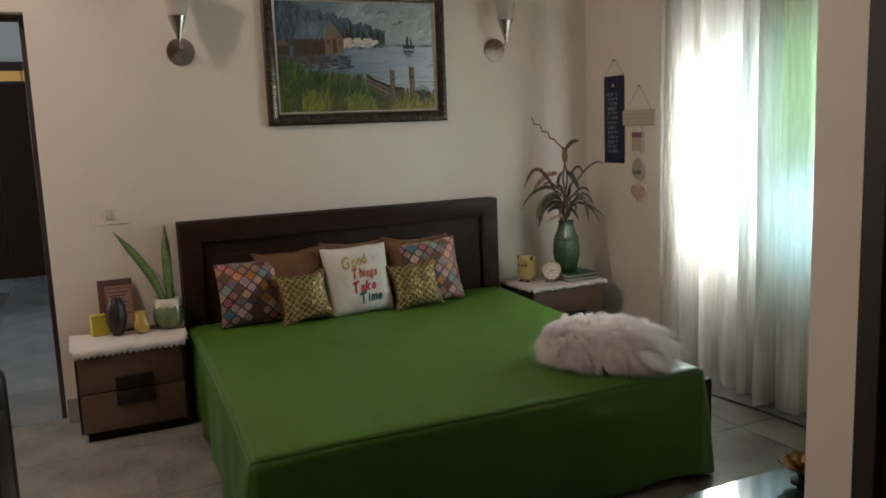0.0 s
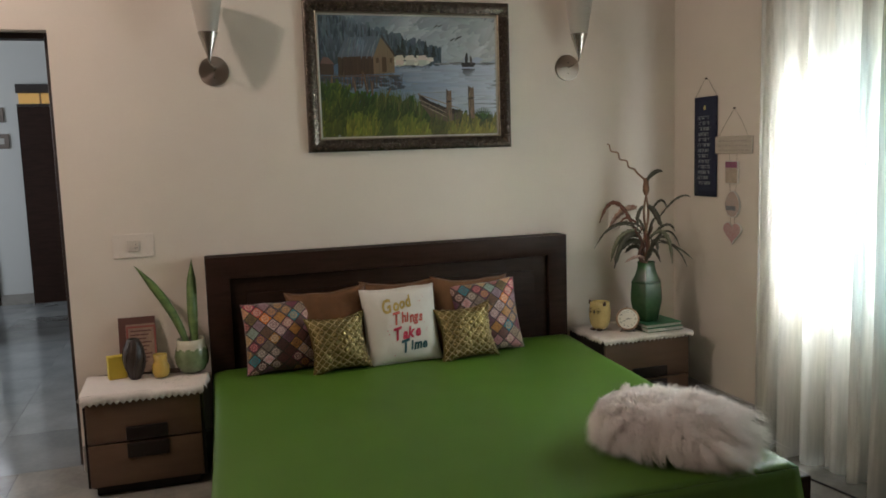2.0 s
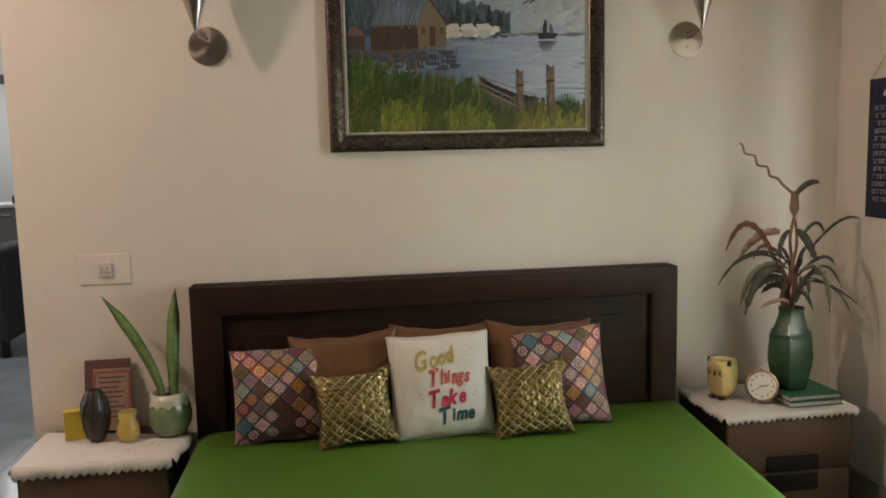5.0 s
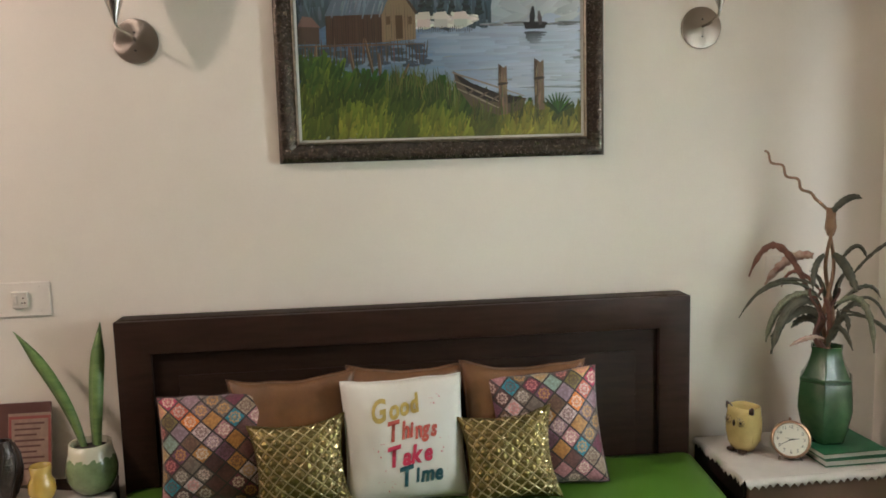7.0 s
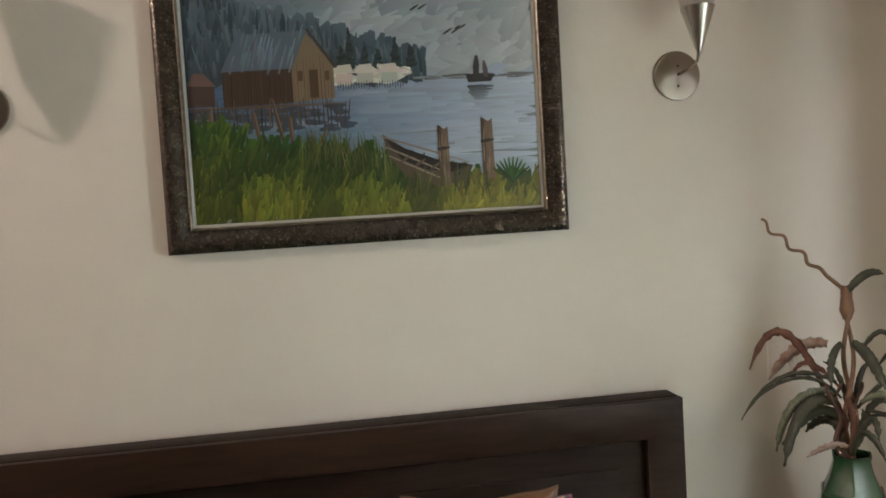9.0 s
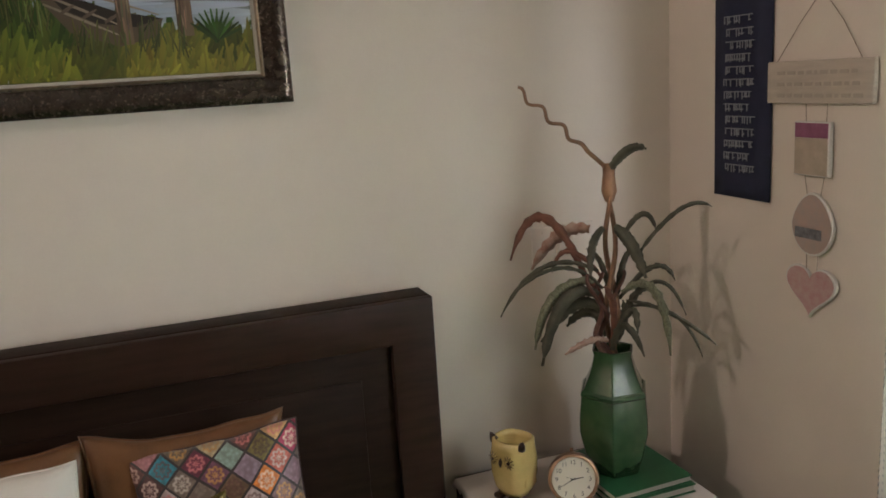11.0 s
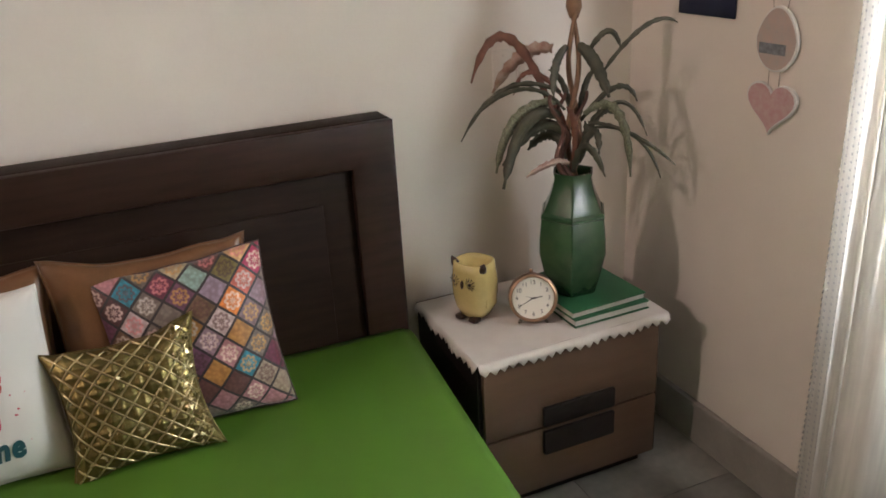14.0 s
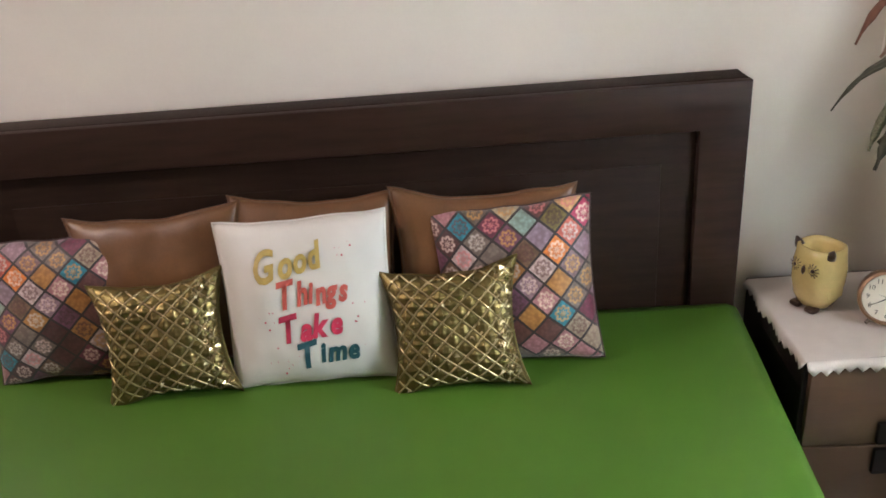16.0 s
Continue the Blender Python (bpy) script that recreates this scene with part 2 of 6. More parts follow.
    lace.inputs["Scale"].default_value = 46
    l.new(uv.outputs["UV"], lace.inputs["Vector"])
    lacer.inputs["From Min"].default_value, lacer.inputs["From Max"].default_value = 0.1, 0.6
    lacer.inputs["To Min"].default_value, lacer.inputs["To Max"].default_value = 0.10, 0.70
    l.new(lace.outputs["Distance"], lacer.inputs["Value"])
    laced.data_type, laced.blend_type = "RGBA", "MULTIPLY"
    laced.inputs["B"].default_value = (0.42, 0.34, 0.30, 1)
    l.new(lacer.outputs[0], laced.inputs["Factor"])
    l.new(mx.outputs["Result"], laced.inputs["A"])
    l.new(laced.outputs["Result"], dark.inputs["A"])
    dark.inputs["B"].default_value = (0.022, 0.013, 0.012, 1)
    l.new(dark.outputs["Result"], p.inputs["Base Color"])
    p.inputs["Roughness"].default_value = 0.55
    p.inputs["Sheen Weight"].default_value = 0.2
    no = n.new("ShaderNodeTexNoise")
    no.inputs["Scale"].default_value = 300
    l.new(uv.outputs["Object"], no.inputs["Vector"])
    b = n.new("ShaderNodeBump")
    b.inputs["Strength"].default_value, b.inputs["Distance"].default_value = 0.2, 0.001
    l.new(no.outputs["Fac"], b.inputs["Height"])
    l.new(b.outputs[0], p.inputs["Normal"])
    return m


def marble(name, base, vein, rough):
    """Polished stone tile; each tile takes its own tone."""
    m = mat(name, base, rough=rough, var=0.2, scale=3.2, fine=38, bump=0.05, tint=vein)
    n, l = m.node_tree.nodes, m.node_tree.links
    p = n["Principled BSDF"]
    info = n.new("ShaderNodeObjectInfo")
    hs = n.new("ShaderNodeHueSaturation")
    r = n.new("ShaderNodeMapRange")
    r.inputs["To Min"].default_value, r.inputs["To Max"].default_value = 0.82, 1.12
    l.new(info.outputs["Random"], r.inputs["Value"])
    l.new(r.outputs[0], hs.inputs["Value"])
    src = p.inputs["Base Color"].links[0].from_socket
    l.new(src, hs.inputs["Color"])
    l.new(hs.outputs[0], p.inputs["Base Color"])
    return m


WALL = mat("cream_wall_paint", (0.80, 0.72, 0.63), rough=0.55, var=0.06, scale=1.6, fine=160, bump=0.12, depth=0.0015)
CEIL = mat("white_ceiling_paint", (0.80, 0.79, 0.76), rough=0.8, var=0.03)
HALLWALL = mat("hall_wall_paint", (0.58, 0.57, 0.53), rough=0.7, var=0.04, scale=1.5)
FLOOR = marble("grey_marble_tile", (0.31, 0.288, 0.245), (0.105, 0.10, 0.088), 0.18)
HALLFLOOR = marble("pale_marble_tile", (0.33, 0.34, 0.33), (0.18, 0.19, 0.19), 0.13)
GROUT = mat("grout", (0.16, 0.15, 0.14), rough=0.9)
SKIRT = mat("grey_stone_skirting", (0.36, 0.33, 0.29), rough=0.4, var=0.18, scale=9)
DARKWOOD = mat("dark_stained_wood", (0.037, 0.018, 0.012), rough=0.5, var=0.25, scale=7, fine=60, bump=0.1, stretch=(1, 8, 8), spec=0.15)
# the headboard's wood again, its colour darkened to put recess shade into it
PANELWOOD = mat("recess_darkened_wood", (0.026, 0.0135, 0.0085), rough=0.55, var=0.25, scale=7, fine=60, stretch=(1, 8, 8), spec=0.10)
FRAMEWOOD = mat("door_frame_wood", (0.035, 0.022, 0.016), rough=0.5, var=0.25, scale=10, stretch=(8, 8, 1))
BROWN = mat("brown_drawer_veneer", (0.132, 0.075, 0.044), rough=0.42, var=0.16, scale=5, fine=70, stretch=(1, 6, 6))
BLACKWOOD = mat("black_wood", (0.016, 0.011, 0.009), rough=0.5, var=0.2, spec=0.25)
GREEN = mat("green_bedspread_cotton", (0.062, 0.141, 0.0110), rough=0.52, var=0.09, scale=2.5, fine=420, bump=0.3, depth=0.001, spec=0.40)
WHITECLOTH = mat("white_table_linen", (0.66, 0.60, 0.55), rough=0.85, var=0.05, scale=25, fine=500, bump=0.3, depth=0.0008)
SPRIG = mat("grey_sprig_print", (0.30, 0.28, 0.24), rough=0.85)
CUSHWHITE = mat("white_cushion_cotton", (0.68, 0.64, 0.58), rough=0.85, var=0.04, scale=9, fine=450, bump=0.25, depth=0.0008)
BROWNVELVET = mat("brown_satin", (0.165, 0.070, 0.022), rough=0.40, var=0.25, scale=14, fine=200, sheen=0.08)
PATCH = patchwork("multicoloured_patchwork_print")
SEAM = mat("dark_cushion_seam", (0.09, 0.055, 0.050), rough=0.8, var=0.3, scale=60)
GOLD = mat("gold_brocade", (0.225, 0.155, 0.050), rough=0.42, metal=0.8, var=0.3, scale=50, fine=260, bump=0.35, depth=0.001, tint=(0.11, 0.10, 0.03))
GOLDTHREAD = mat("gold_ribbon", (0.62, 0.50, 0.27), rough=0.3, metal=0.9, var=0.25, scale=80, fine=300)
FUR = mat("white_fur", (0.90, 0.85, 0.83), rough=0.9, var=0.05, scale=14, sheen=0.3)
FURHAIR = hair("white_fur_hair", (0.97, 0.91, 0.88))
STEEL = mat("brushed_steel", (0.52, 0.49, 0.45), rough=0.26, metal=1.0, var=0.04, scale=30, fine=30, bump=0.0)
DISCSTEEL = mat("radial_brushed_steel", (0.34, 0.29, 0.25), rough=0.34, metal=1.0, var=0.04, scale=20, fine=30, bump=0.0)
_p = DISCSTEEL.node_tree.nodes["Principled BSDF"]
_p.inputs["Anisotropic"].default_value = 0.85
_t = DISCSTEEL.node_tree.nodes.new("ShaderNodeTangent")
_t.direction_type, _t.axis = "RADIAL", "Y"
DISCSTEEL.node_tree.links.new(_t.outputs[0], _p.inputs["Tangent"])
FROST = mat("frosted_white_glass", (0.66, 0.62, 0.55), rough=0.35, var=0.02)
FROST.node_tree.nodes["Principled BSDF"].inputs["Transmission Weight"].default_value = 0.35
BRONZE = mat("antique_bronze_moulding", (0.155, 0.122, 0.095), rough=0.27, metal=0.7, var=0.35, scale=42, fine=140, bump=0.5, tint=(0.020, 0.014, 0.011))
ROPE = mat("gilt_rope_edge", (0.40, 0.33, 0.25), rough=0.35, metal=0.8, var=0.3, scale=70)
LINER = mat("white_liner", (0.50, 0.48, 0.43), rough=0.6)
PAINT = painted("oil_paint")
VASEGREEN = mat("green_glazed_ceramic", (0.046, 0.108, 0.044), rough=0.2, var=0.3, scale=22, fine=46, bump=0.35, coat=0.6, tint=(0.018, 0.060, 0.026))
LEAF = mat("dried_olive_leaf", (0.110, 0.100, 0.064), rough=0.6, var=0.3, scale=30, fine=180, bump=0.4, tint=(0.034, 0.038, 0.024))
LEAFSPOT = mat("spotted_grey_green_leaf", (0.33, 0.33, 0.22), rough=0.6, var=0.3, scale=230, fine=260, bump=0.4, tint=(0.035, 0.045, 0.022))
STEMRED = mat("reddish_brown_stem", (0.17, 0.075, 0.050), rough=0.6, var=0.3, scale=40, fine=180, bump=0.4)
LEAFRED = mat("dried_red_leaf", (0.26, 0.105, 0.065), rough=0.6, var=0.3, scale=30, fine=180)
LEAFPALE = mat("pale_pink_dried_leaf", (0.55, 0.43, 0.35), rough=0.65, var=0.3, scale=40, fine=160, tint=(0.30, 0.13, 0.09))
TWIG = mat("tan_twisted_twig", (0.33, 0.18, 0.10), rough=0.6, var=0.25, scale=40)
SNAKE = mat("snake_plant_leaf", (0.20, 0.29, 0.085), rough=0.4, var=0.3, scale=4, fine=30, bump=0.1, tint=(0.060, 0.125, 0.035), stretch=(1, 1, 9))
SOIL = mat("dark_soil", (0.03, 0.022, 0.016), rough=0.95, bump=0.6)
POTGREEN = mat("pale_green_crackle_glaze", (0.20, 0.27, 0.13), rough=0.22, var=0.3, scale=18, coat=0.5)
POTCREAM = mat("cream_glaze", (0.58, 0.55, 0.42), rough=0.2, var=0.08, coat=0.5)
OWLYELLOW = mat("yellow_ceramic_glaze", (0.70, 0.55, 0.22), rough=0.2, var=0.13, scale=18, coat=0.5)
OWLBROWN = mat("dark_brown_glaze", (0.055, 0.030, 0.018), rough=0.3)
BRASS = mat("worn_brass", (0.48, 0.30, 0.19), rough=0.35, metal=0.85, var=0.2, scale=40)
DIAL = mat("cream_clock_dial", (0.78, 0.74, 0.64), rough=0.5, var=0.04)
INK = mat("black_ink", (0.02, 0.02, 0.02), rough=0.6)
BOOKGREEN = mat("green_book_cloth", (0.022, 0.125, 0.050), rough=0.55, var=0.12, scale=30, fine=400)
PAGES = mat("book_pages", (0.60, 0.56, 0.50), rough=0.9, var=0.12, scale=20, fine=260, stretch=(1, 1, 30))
NAVY = mat("navy_scroll_cloth", (0.016, 0.022, 0.060), rough=0.8, var=0.15, scale=20, fine=400)
SCRIPT = mat("pale_grey_script_print", (0.27, 0.29, 0.33), rough=0.8)
PLAQUE = mat("whitewashed_board", (0.60, 0.53, 0.45), rough=0.8, var=0.14, scale=14, stretch=(1, 1, 6))
PLAQUETEXT = mat("faded_lettering", (0.47, 0.41, 0.35), rough=0.8)
PLAQUEEDGE = mat("white_plaque_edge", (0.80, 0.78, 0.74), rough=0.6)
PINK = mat("pink_printed_paper", (0.50, 0.25, 0.25), rough=0.7, var=0.2, scale=60, tint=(0.58, 0.44, 0.41))
GREYPAPER = mat("grey_beige_printed_paper", (0.42, 0.36, 0.33), rough=0.75, var=0.25, scale=45, tint=(0.50, 0.36, 0.30))
BLUEPAPER = mat("blue_grey_printed_paper", (0.26, 0.27, 0.29), rough=0.75, var=0.3, scale=90)
MAUVE = mat("mauve_printed_paper", (0.34, 0.12, 0.22), rough=0.7, var=0.2, scale=50)
CREAMPAPER = mat("cream_printed_paper", (0.55, 0.46, 0.36), rough=0.75, var=0.15, scale=40)
TAUPE = mat("taupe_picture_frame", (0.20, 0.155, 0.125), rough=0.6, var=0.12, scale=40)
EYELET = mat("eyelet_shadow_thread", (0.36, 0.37, 0.37), rough=0.9)
STRING = mat("jute_string", (0.36, 0.29, 0.22), rough=0.9)
SWITCHPLATE = mat("clear_acrylic_plate", (0.78, 0.705, 0.63), rough=0.5, var=0.04)
SWITCHWHITE = mat("cream_switch", (0.74, 0.665, 0.58), rough=0.35)
SWITCHDARK = mat("socket_hole_shade", (0.12, 0.08, 0.06), rough=0.6)
YELLOWBOX = mat("yellow_card", (0.62, 0.48, 0.045), rough=0.6, var=0.08)
CARVED = mat("dark_carved_wood", (0.052, 0.036, 0.028), rough=0.35, var=0.35, scale=40, fine=120, bump=0.7, depth=0.004)
AMBER = mat("amber_glass", (0.88, 0.64, 0.14), rough=0.05, var=0.05, bump=0.0, coat=0.5)
AMBER.node_tree.nodes["Principled BSDF"].inputs["Transmission Weight"].default_value = 0.55
CARDBROWN = mat("dark_maroon_folder", (0.12, 0.045, 0.035), rough=0.55, var=0.15)
CARDTAN = mat("tan_printed_card", (0.36, 0.24, 0.18), rough=0.65, var=0.2, scale=50)
CARDRED = mat("red_print_border", (0.30, 0.075, 0.06), rough=0.65)
SHEER = sheer("sheer_curtain")
PANE = glass("window_glass", (0.97, 0.99, 0.99))
PANETINT = glass("blue_green_window_glass", (0.45, 0.85, 0.85), 0.12)
WINFRAME = mat("window_frame_paint", (0.55, 0.52, 0.46), rough=0.5)
TABLEGLASS = mat("blue_black_table_glass", (0.012, 0.03, 0.036), rough=0.04, var=0.1, spec=0.9, coat=1.0)
LOTUS = mat("amber_brass_petal", (0.36, 0.20, 0.06), rough=0.3, metal=0.8, var=0.3, scale=50)
SOFA = mat("charcoal_upholstery", (0.030, 0.031, 0.038), rough=0.85, var=0.15, scale=40)
BLACKLEATHER = mat("black_leather", (0.012, 0.011, 0.011), rough=0.42, var=0.2, scale=60)
COUNTER = mat("white_counter_stone", (0.72, 0.71, 0.68), rough=0.3)
CABGREY = mat("grey_kitchen_front", (0.20, 0.18, 0.16), rough=0.6)
STOVE = mat("dark_hob", (0.05, 0.05, 0.055), rough=0.4)
REDPOT = mat("red_enamel", (0.45, 0.06, 0.04), rough=0.35)
AMBERPANE = glow("amber_lit_pane", (0.80, 0.45, 0.12), 0.14)
LAWN = mat("lawn", (0.06, 0.10, 0.025), rough=0.95, var=0.3)
HEDGELEAF = mat("hedge_leaf", (0.10, 0.24, 0.03), rough=0.6, var=0.35, scale=2)
PLASTER = mat("outside_plaster", (0.62, 0.60, 0.55), rough=0.9)

# ---- mesh helpers ----


def bm_new():
    return bmesh.new()


def box(bm, x0, y0, z0, x1, y1, z1, bevel=0.0, seg=2, m=None):
    mm = Matrix.LocRotScale(((x0 + x1) / 2, (y0 + y1) / 2, (z0 + z1) / 2), None, (abs(x1 - x0), abs(y1 - y0), abs(z1 - z0)))
    g = bmesh.ops.create_cube(bm, size=1.0, matrix=(m @ mm) if m else mm)
    if bevel:
        edges = list({e for v in g["verts"] for e in v.link_edges})
        bmesh.ops.bevel(bm, geom=edges, offset=bevel, segments=seg, affect="EDGES", profile=0.5)
    return bm


def boxed(*a, **k):
    return box(bmesh.new(), *a, **k)


def lathe(bm, profile, seg=32, cap0=True, cap1=True, twist=0.0, m=None):
    rings = []
    for r, z in profile:
        ring = []
        for i in range(seg):
            a = 2 * math.pi * i / seg + twist
            v = Vector((r * math.cos(a), r * math.sin(a), z))
            ring.append(bm.verts.new(m @ v if m else v))
        rings.append(ring)
    for a, b in zip(rings, rings[1:]):
        for i in range(seg):
            bm.faces.new((a[i], a[(i + 1) % seg], b[(i + 1) % seg], b[i]))
    if cap0:
        bm.faces.new(rings[0][::-1])
    if cap1:
        bm.faces.new(rings[-1])
    return bm


def tube(bm, pts, radius, seg=7):
    pts = [Vector(p) for p in pts]
    rings = []
    for i, p in enumerate(pts):
        d = (pts[min(i + 1, len(pts) - 1)] - pts[max(i - 1, 0)]).normalized()
        side = d.cross(Vector((0.3, 0.9, 0.2))).normalized()
        up = side.cross(d)
        r = radius(i / max(1, len(pts) - 1)) if callable(radius) else radius
        rings.append([bm.verts.new(p + r * (math.cos(2 * math.pi * k / seg) * side + math.sin(2 * math.pi * k / seg) * up)) for k in range(seg)])
    for a, b in zip(rings, rings[1:]):
        for i in range(seg):
            bm.faces.new((a[i], a[(i + 1) % seg], b[(i + 1) % seg], b[i]))
    bm.faces.new(rings[0][::-1])
    bm.faces.new(rings[-1])
    return bm


def prism(bm, outline, t0, t1, m, bevel=0.0):
    """An outline in the x-z plane, thick along y from t0 to t1, set by m."""
    a = [bm.verts.new(m @ Vector((x, t0, z))) for x, z in outline]
    b = [bm.verts.new(m @ Vector((x, t1, z))) for x, z in outline]
    fs = [bm.faces.new(a), bm.faces.new(b[::-1])]
    k = len(outline)
    for i in range(k):
        fs.append(bm.faces.new((a[i], b[i], b[(i + 1) % k], a[(i + 1) % k])))
    bmesh.ops.recalc_face_normals(bm, faces=fs)
    if bevel:
        bmesh.ops.bevel(bm, geom=list({e for f in fs[:2] for e in f.edges}), offset=bevel, segments=2, affect="EDGES", profile=0.5)
    return bm


def part(name, bm, material, parent=None, label="", smooth=False, recalc=True):
    me = bpy.data.meshes.new(name)
    if recalc:
        bmesh.ops.recalc_face_normals(bm, faces=bm.faces)
    bm.to_mesh(me)
    bm.free()
    me.materials.append(material)
    if smooth:
        me.polygons.foreach_set("use_smooth", [True] * len(me.polygons))
        if smooth != "all":
            me.set_sharp_from_angle(angle=radians(38))
    ob = new(name, me)
    if parent:
        ob.parent = parent
    if label:
        ob["label"] = label
    return ob


def thing(name, m, label, category, group=""):
    ob = new(name)
    ob.empty_display_size = 0.1
    ob.matrix_world = m if isinstance(m, Matrix) else pose(*m)
    return tagged(ob, label, category, group)


def structure(name, bm, material, label, category):
    return tagged(part(name, bm, material), label, category, kind="structure")


def text_mesh(body, size, shear=0.0, align="CENTER", weight=0.0):
    cu = bpy.data.curves.new("lettering", "FONT")
    cu.body, cu.size, cu.shear, cu.align_x, cu.align_y = body, size, shear, align, "CENTER"
    cu.resolution_u = 3
    cu.offset = weight
    ob = new("lettering", cu)
    dep = bpy.context.evaluated_depsgraph_get()
    dep.update()
    me = bpy.data.meshes.new_from_object(ob.evaluated_get(dep))
    bpy.data.objects.remove(ob)
    bpy.data.curves.remove(cu)
    bm = bmesh.new()
    bm.from_mesh(me)
    bpy.data.meshes.remove(me)
    return bm


# ---- large structure ----
WY, WX, CZ = 4.44, 3.095, 3.20      # bed wall, window wall, ceiling
DX0, DX1, DH = -1.02, -0.132, 2.044  # doorway in the bed wall

bm = bm_new()
box(bm, DX1, WY, 0, 3.32, WY + 0.17, CZ)
box(bm, -3.40, WY, 0, DX0, WY + 0.17, CZ)
box(bm, DX0, WY, DH, DX1, WY + 0.17, CZ)
structure("wall_north", bm, WALL, "cream painted plaster wall behind the bed", "wall")

W0, W1, WS, WT = 2.44, 3.54, 0.66, 1.92   # window opening
bm = bm_new()
box(bm, WX, 1.65, 0, WX + 0.22, W0, CZ)
box(bm, WX, W1, 0, WX + 0.22, WY, CZ)
box(bm, WX, W0, 0, WX + 0.22, W1, WS)
box(bm, WX, W0, WT, WX + 0.22, W1, CZ)
structure("wall_east", bm, WALL, "cream painted wall with the curtained window", "wall")

# block that juts into the room, with a dark door in its side
bm = bm_new()
box(bm, 1.90, -4.50, 0, 2.06, 0.58, CZ)
box(bm, 1.90, 1.49, 0, 2.06, 1.65, CZ)
box(bm, 1.90, 0.58, 2.06, 2.06, 1.49, CZ)
box(bm, 2.06, 1.50, 0, 3.315, 1.65, CZ)
structure("wall_block", bm, WALL, "cream painted wall corner beside a dark door", "wall")
structure("wall_south", boxed(-3.40, -4.65, 0, 2.06, -4.50, CZ), WALL, "cream painted plaster wall", "wall")
structure("wall_west", boxed(-3.55, -4.65, 0, -3.40, WY + 0.17, CZ), WALL, "cream painted plaster wall", "wall")
structure("ceiling", boxed(-3.55, -4.65, CZ, 3.32, WY + 0.17, CZ + 0.12), CEIL, "plain white painted ceiling", "ceiling")

# hall behind the bed wall, and the kitchen behind the hall
HY = 9.75
bm = bm_new()
box(bm, -4.10, WY + 0.17, 0, -3.95, 13.0, CZ)
structure("wall_hall_west", bm, HALLWALL, "pale painted hall wall", "wall")
structure("wall_hall_east", boxed(1.6, WY + 0.17, 0, 1.75, HY + 0.15, CZ), HALLWALL, "pale painted hall wall", "wall")
bm = bm_new()
box(bm, -3.95, HY, 0, -2.45, HY + 0.15, CZ)
box(bm, -2.45, HY, 2.26, -1.52, HY + 0.15, CZ)
box(bm, -1.52, HY, 0, 1.6, HY + 0.15, CZ)
structure("wall_hall_north", bm, HALLWALL, "pale hall wall with an open kitchen doorway", "wall")
structure("wall_hall_south", boxed(-3.95, WY + 0.02, 0, -3.56, WY + 0.17, CZ), HALLWALL, "pale painted hall wall", "wall")
structure("wall_kitchen_north", boxed(-4.10, 13.0, 0, 1.75, 13.15, CZ), HALLWALL, "white painted kitchen wall", "wall")
structure("wall_kitchen_east", boxed(-0.40, HY + 0.15, 0, -0.25, 13.0, CZ), HALLWALL, "white painted kitchen wall", "wall")
structure("ceiling_hall", boxed(-4.10, WY + 0.17, CZ, 1.75, 13.15, CZ + 0.12), CEIL, "plain white painted ceiling", "ceiling")

structure("ground", boxed(3.33, -200, -0.35, 400, 200, -0.30), LAWN, "green lawn outside the window", "ground")

# baseboards
bm = bm_new()
box(bm, DX1 + 0.004, WY - 0.018, 0, WX - 0.018, WY, 0.128, 0.004)
structure("baseboard", bm, SKIRT, "grey stone skirting along the wall", "baseboard")
bm = bm_new()
box(bm, WX - 0.018, 1.66, 0, WX, WY - 0.02, 0.128, 0.004)
structure("baseboard_east", bm, SKIRT, "grey stone skirting along the wall", "baseboard")
structure("baseboard_hall", boxed(-1.48, HY - 0.018, 0, -1.13, HY, 0.11, 0.004), SKIRT, "grey stone skirting along the hall wall", "baseboard")


def door_frame(name, m, w, h, t, d, label):
    """Jambs and head of an opening w wide and h high; m puts its left foot, x along the wall."""
    th = thing(name, m, label, "door frame")
    part("jamb", boxed(0, 0, 0, t, d, h, 0.004), FRAMEWOOD, th)
    part("jamb", boxed(w - t, 0, 0, w, d, h, 0.004), FRAMEWOOD, th)
    part("head", boxed(t, 0.001, h - t, w - t, d - 0.001, h, 0.003), FRAMEWOOD, th)
    th["kind"] = "structure"
    return th


door_frame("door_frame", pose(DX0, WY + 0.09, 0), DX1 - DX0, DH, 0.026, 0.085, "dark brown wooden frame of the open hall doorway")
th = door_frame("kitchen_door_frame", pose(-2.47, HY - 0.03, 0), 0.985, 2.28, 0.075, 0.19, "dark wooden frame of the open kitchen doorway")

# dark door in the wall block
th = thing("door_1", (1.895, 1.49, 0, 0, 0, -90), "closed dark brown wooden door in its frame", "door")
th["kind"] = "structure"
part("jamb", boxed(0, 0.0, 0, 0.07, 0.12, 2.06, 0.004), FRAMEWOOD, th)
part("jamb", boxed(0.84, 0.0, 0, 0.91, 0.12, 2.06, 0.004), FRAMEWOOD, th)
part("head", boxed(0.07, 0.001, 1.99, 0.84, 0.119, 2.06, 0.003), FRAMEWOOD, th)
part("leaf", boxed(0.072, 0.03, 0.006, 0.838, 0.07, 1.988, 0.003), DARKWOOD, th)

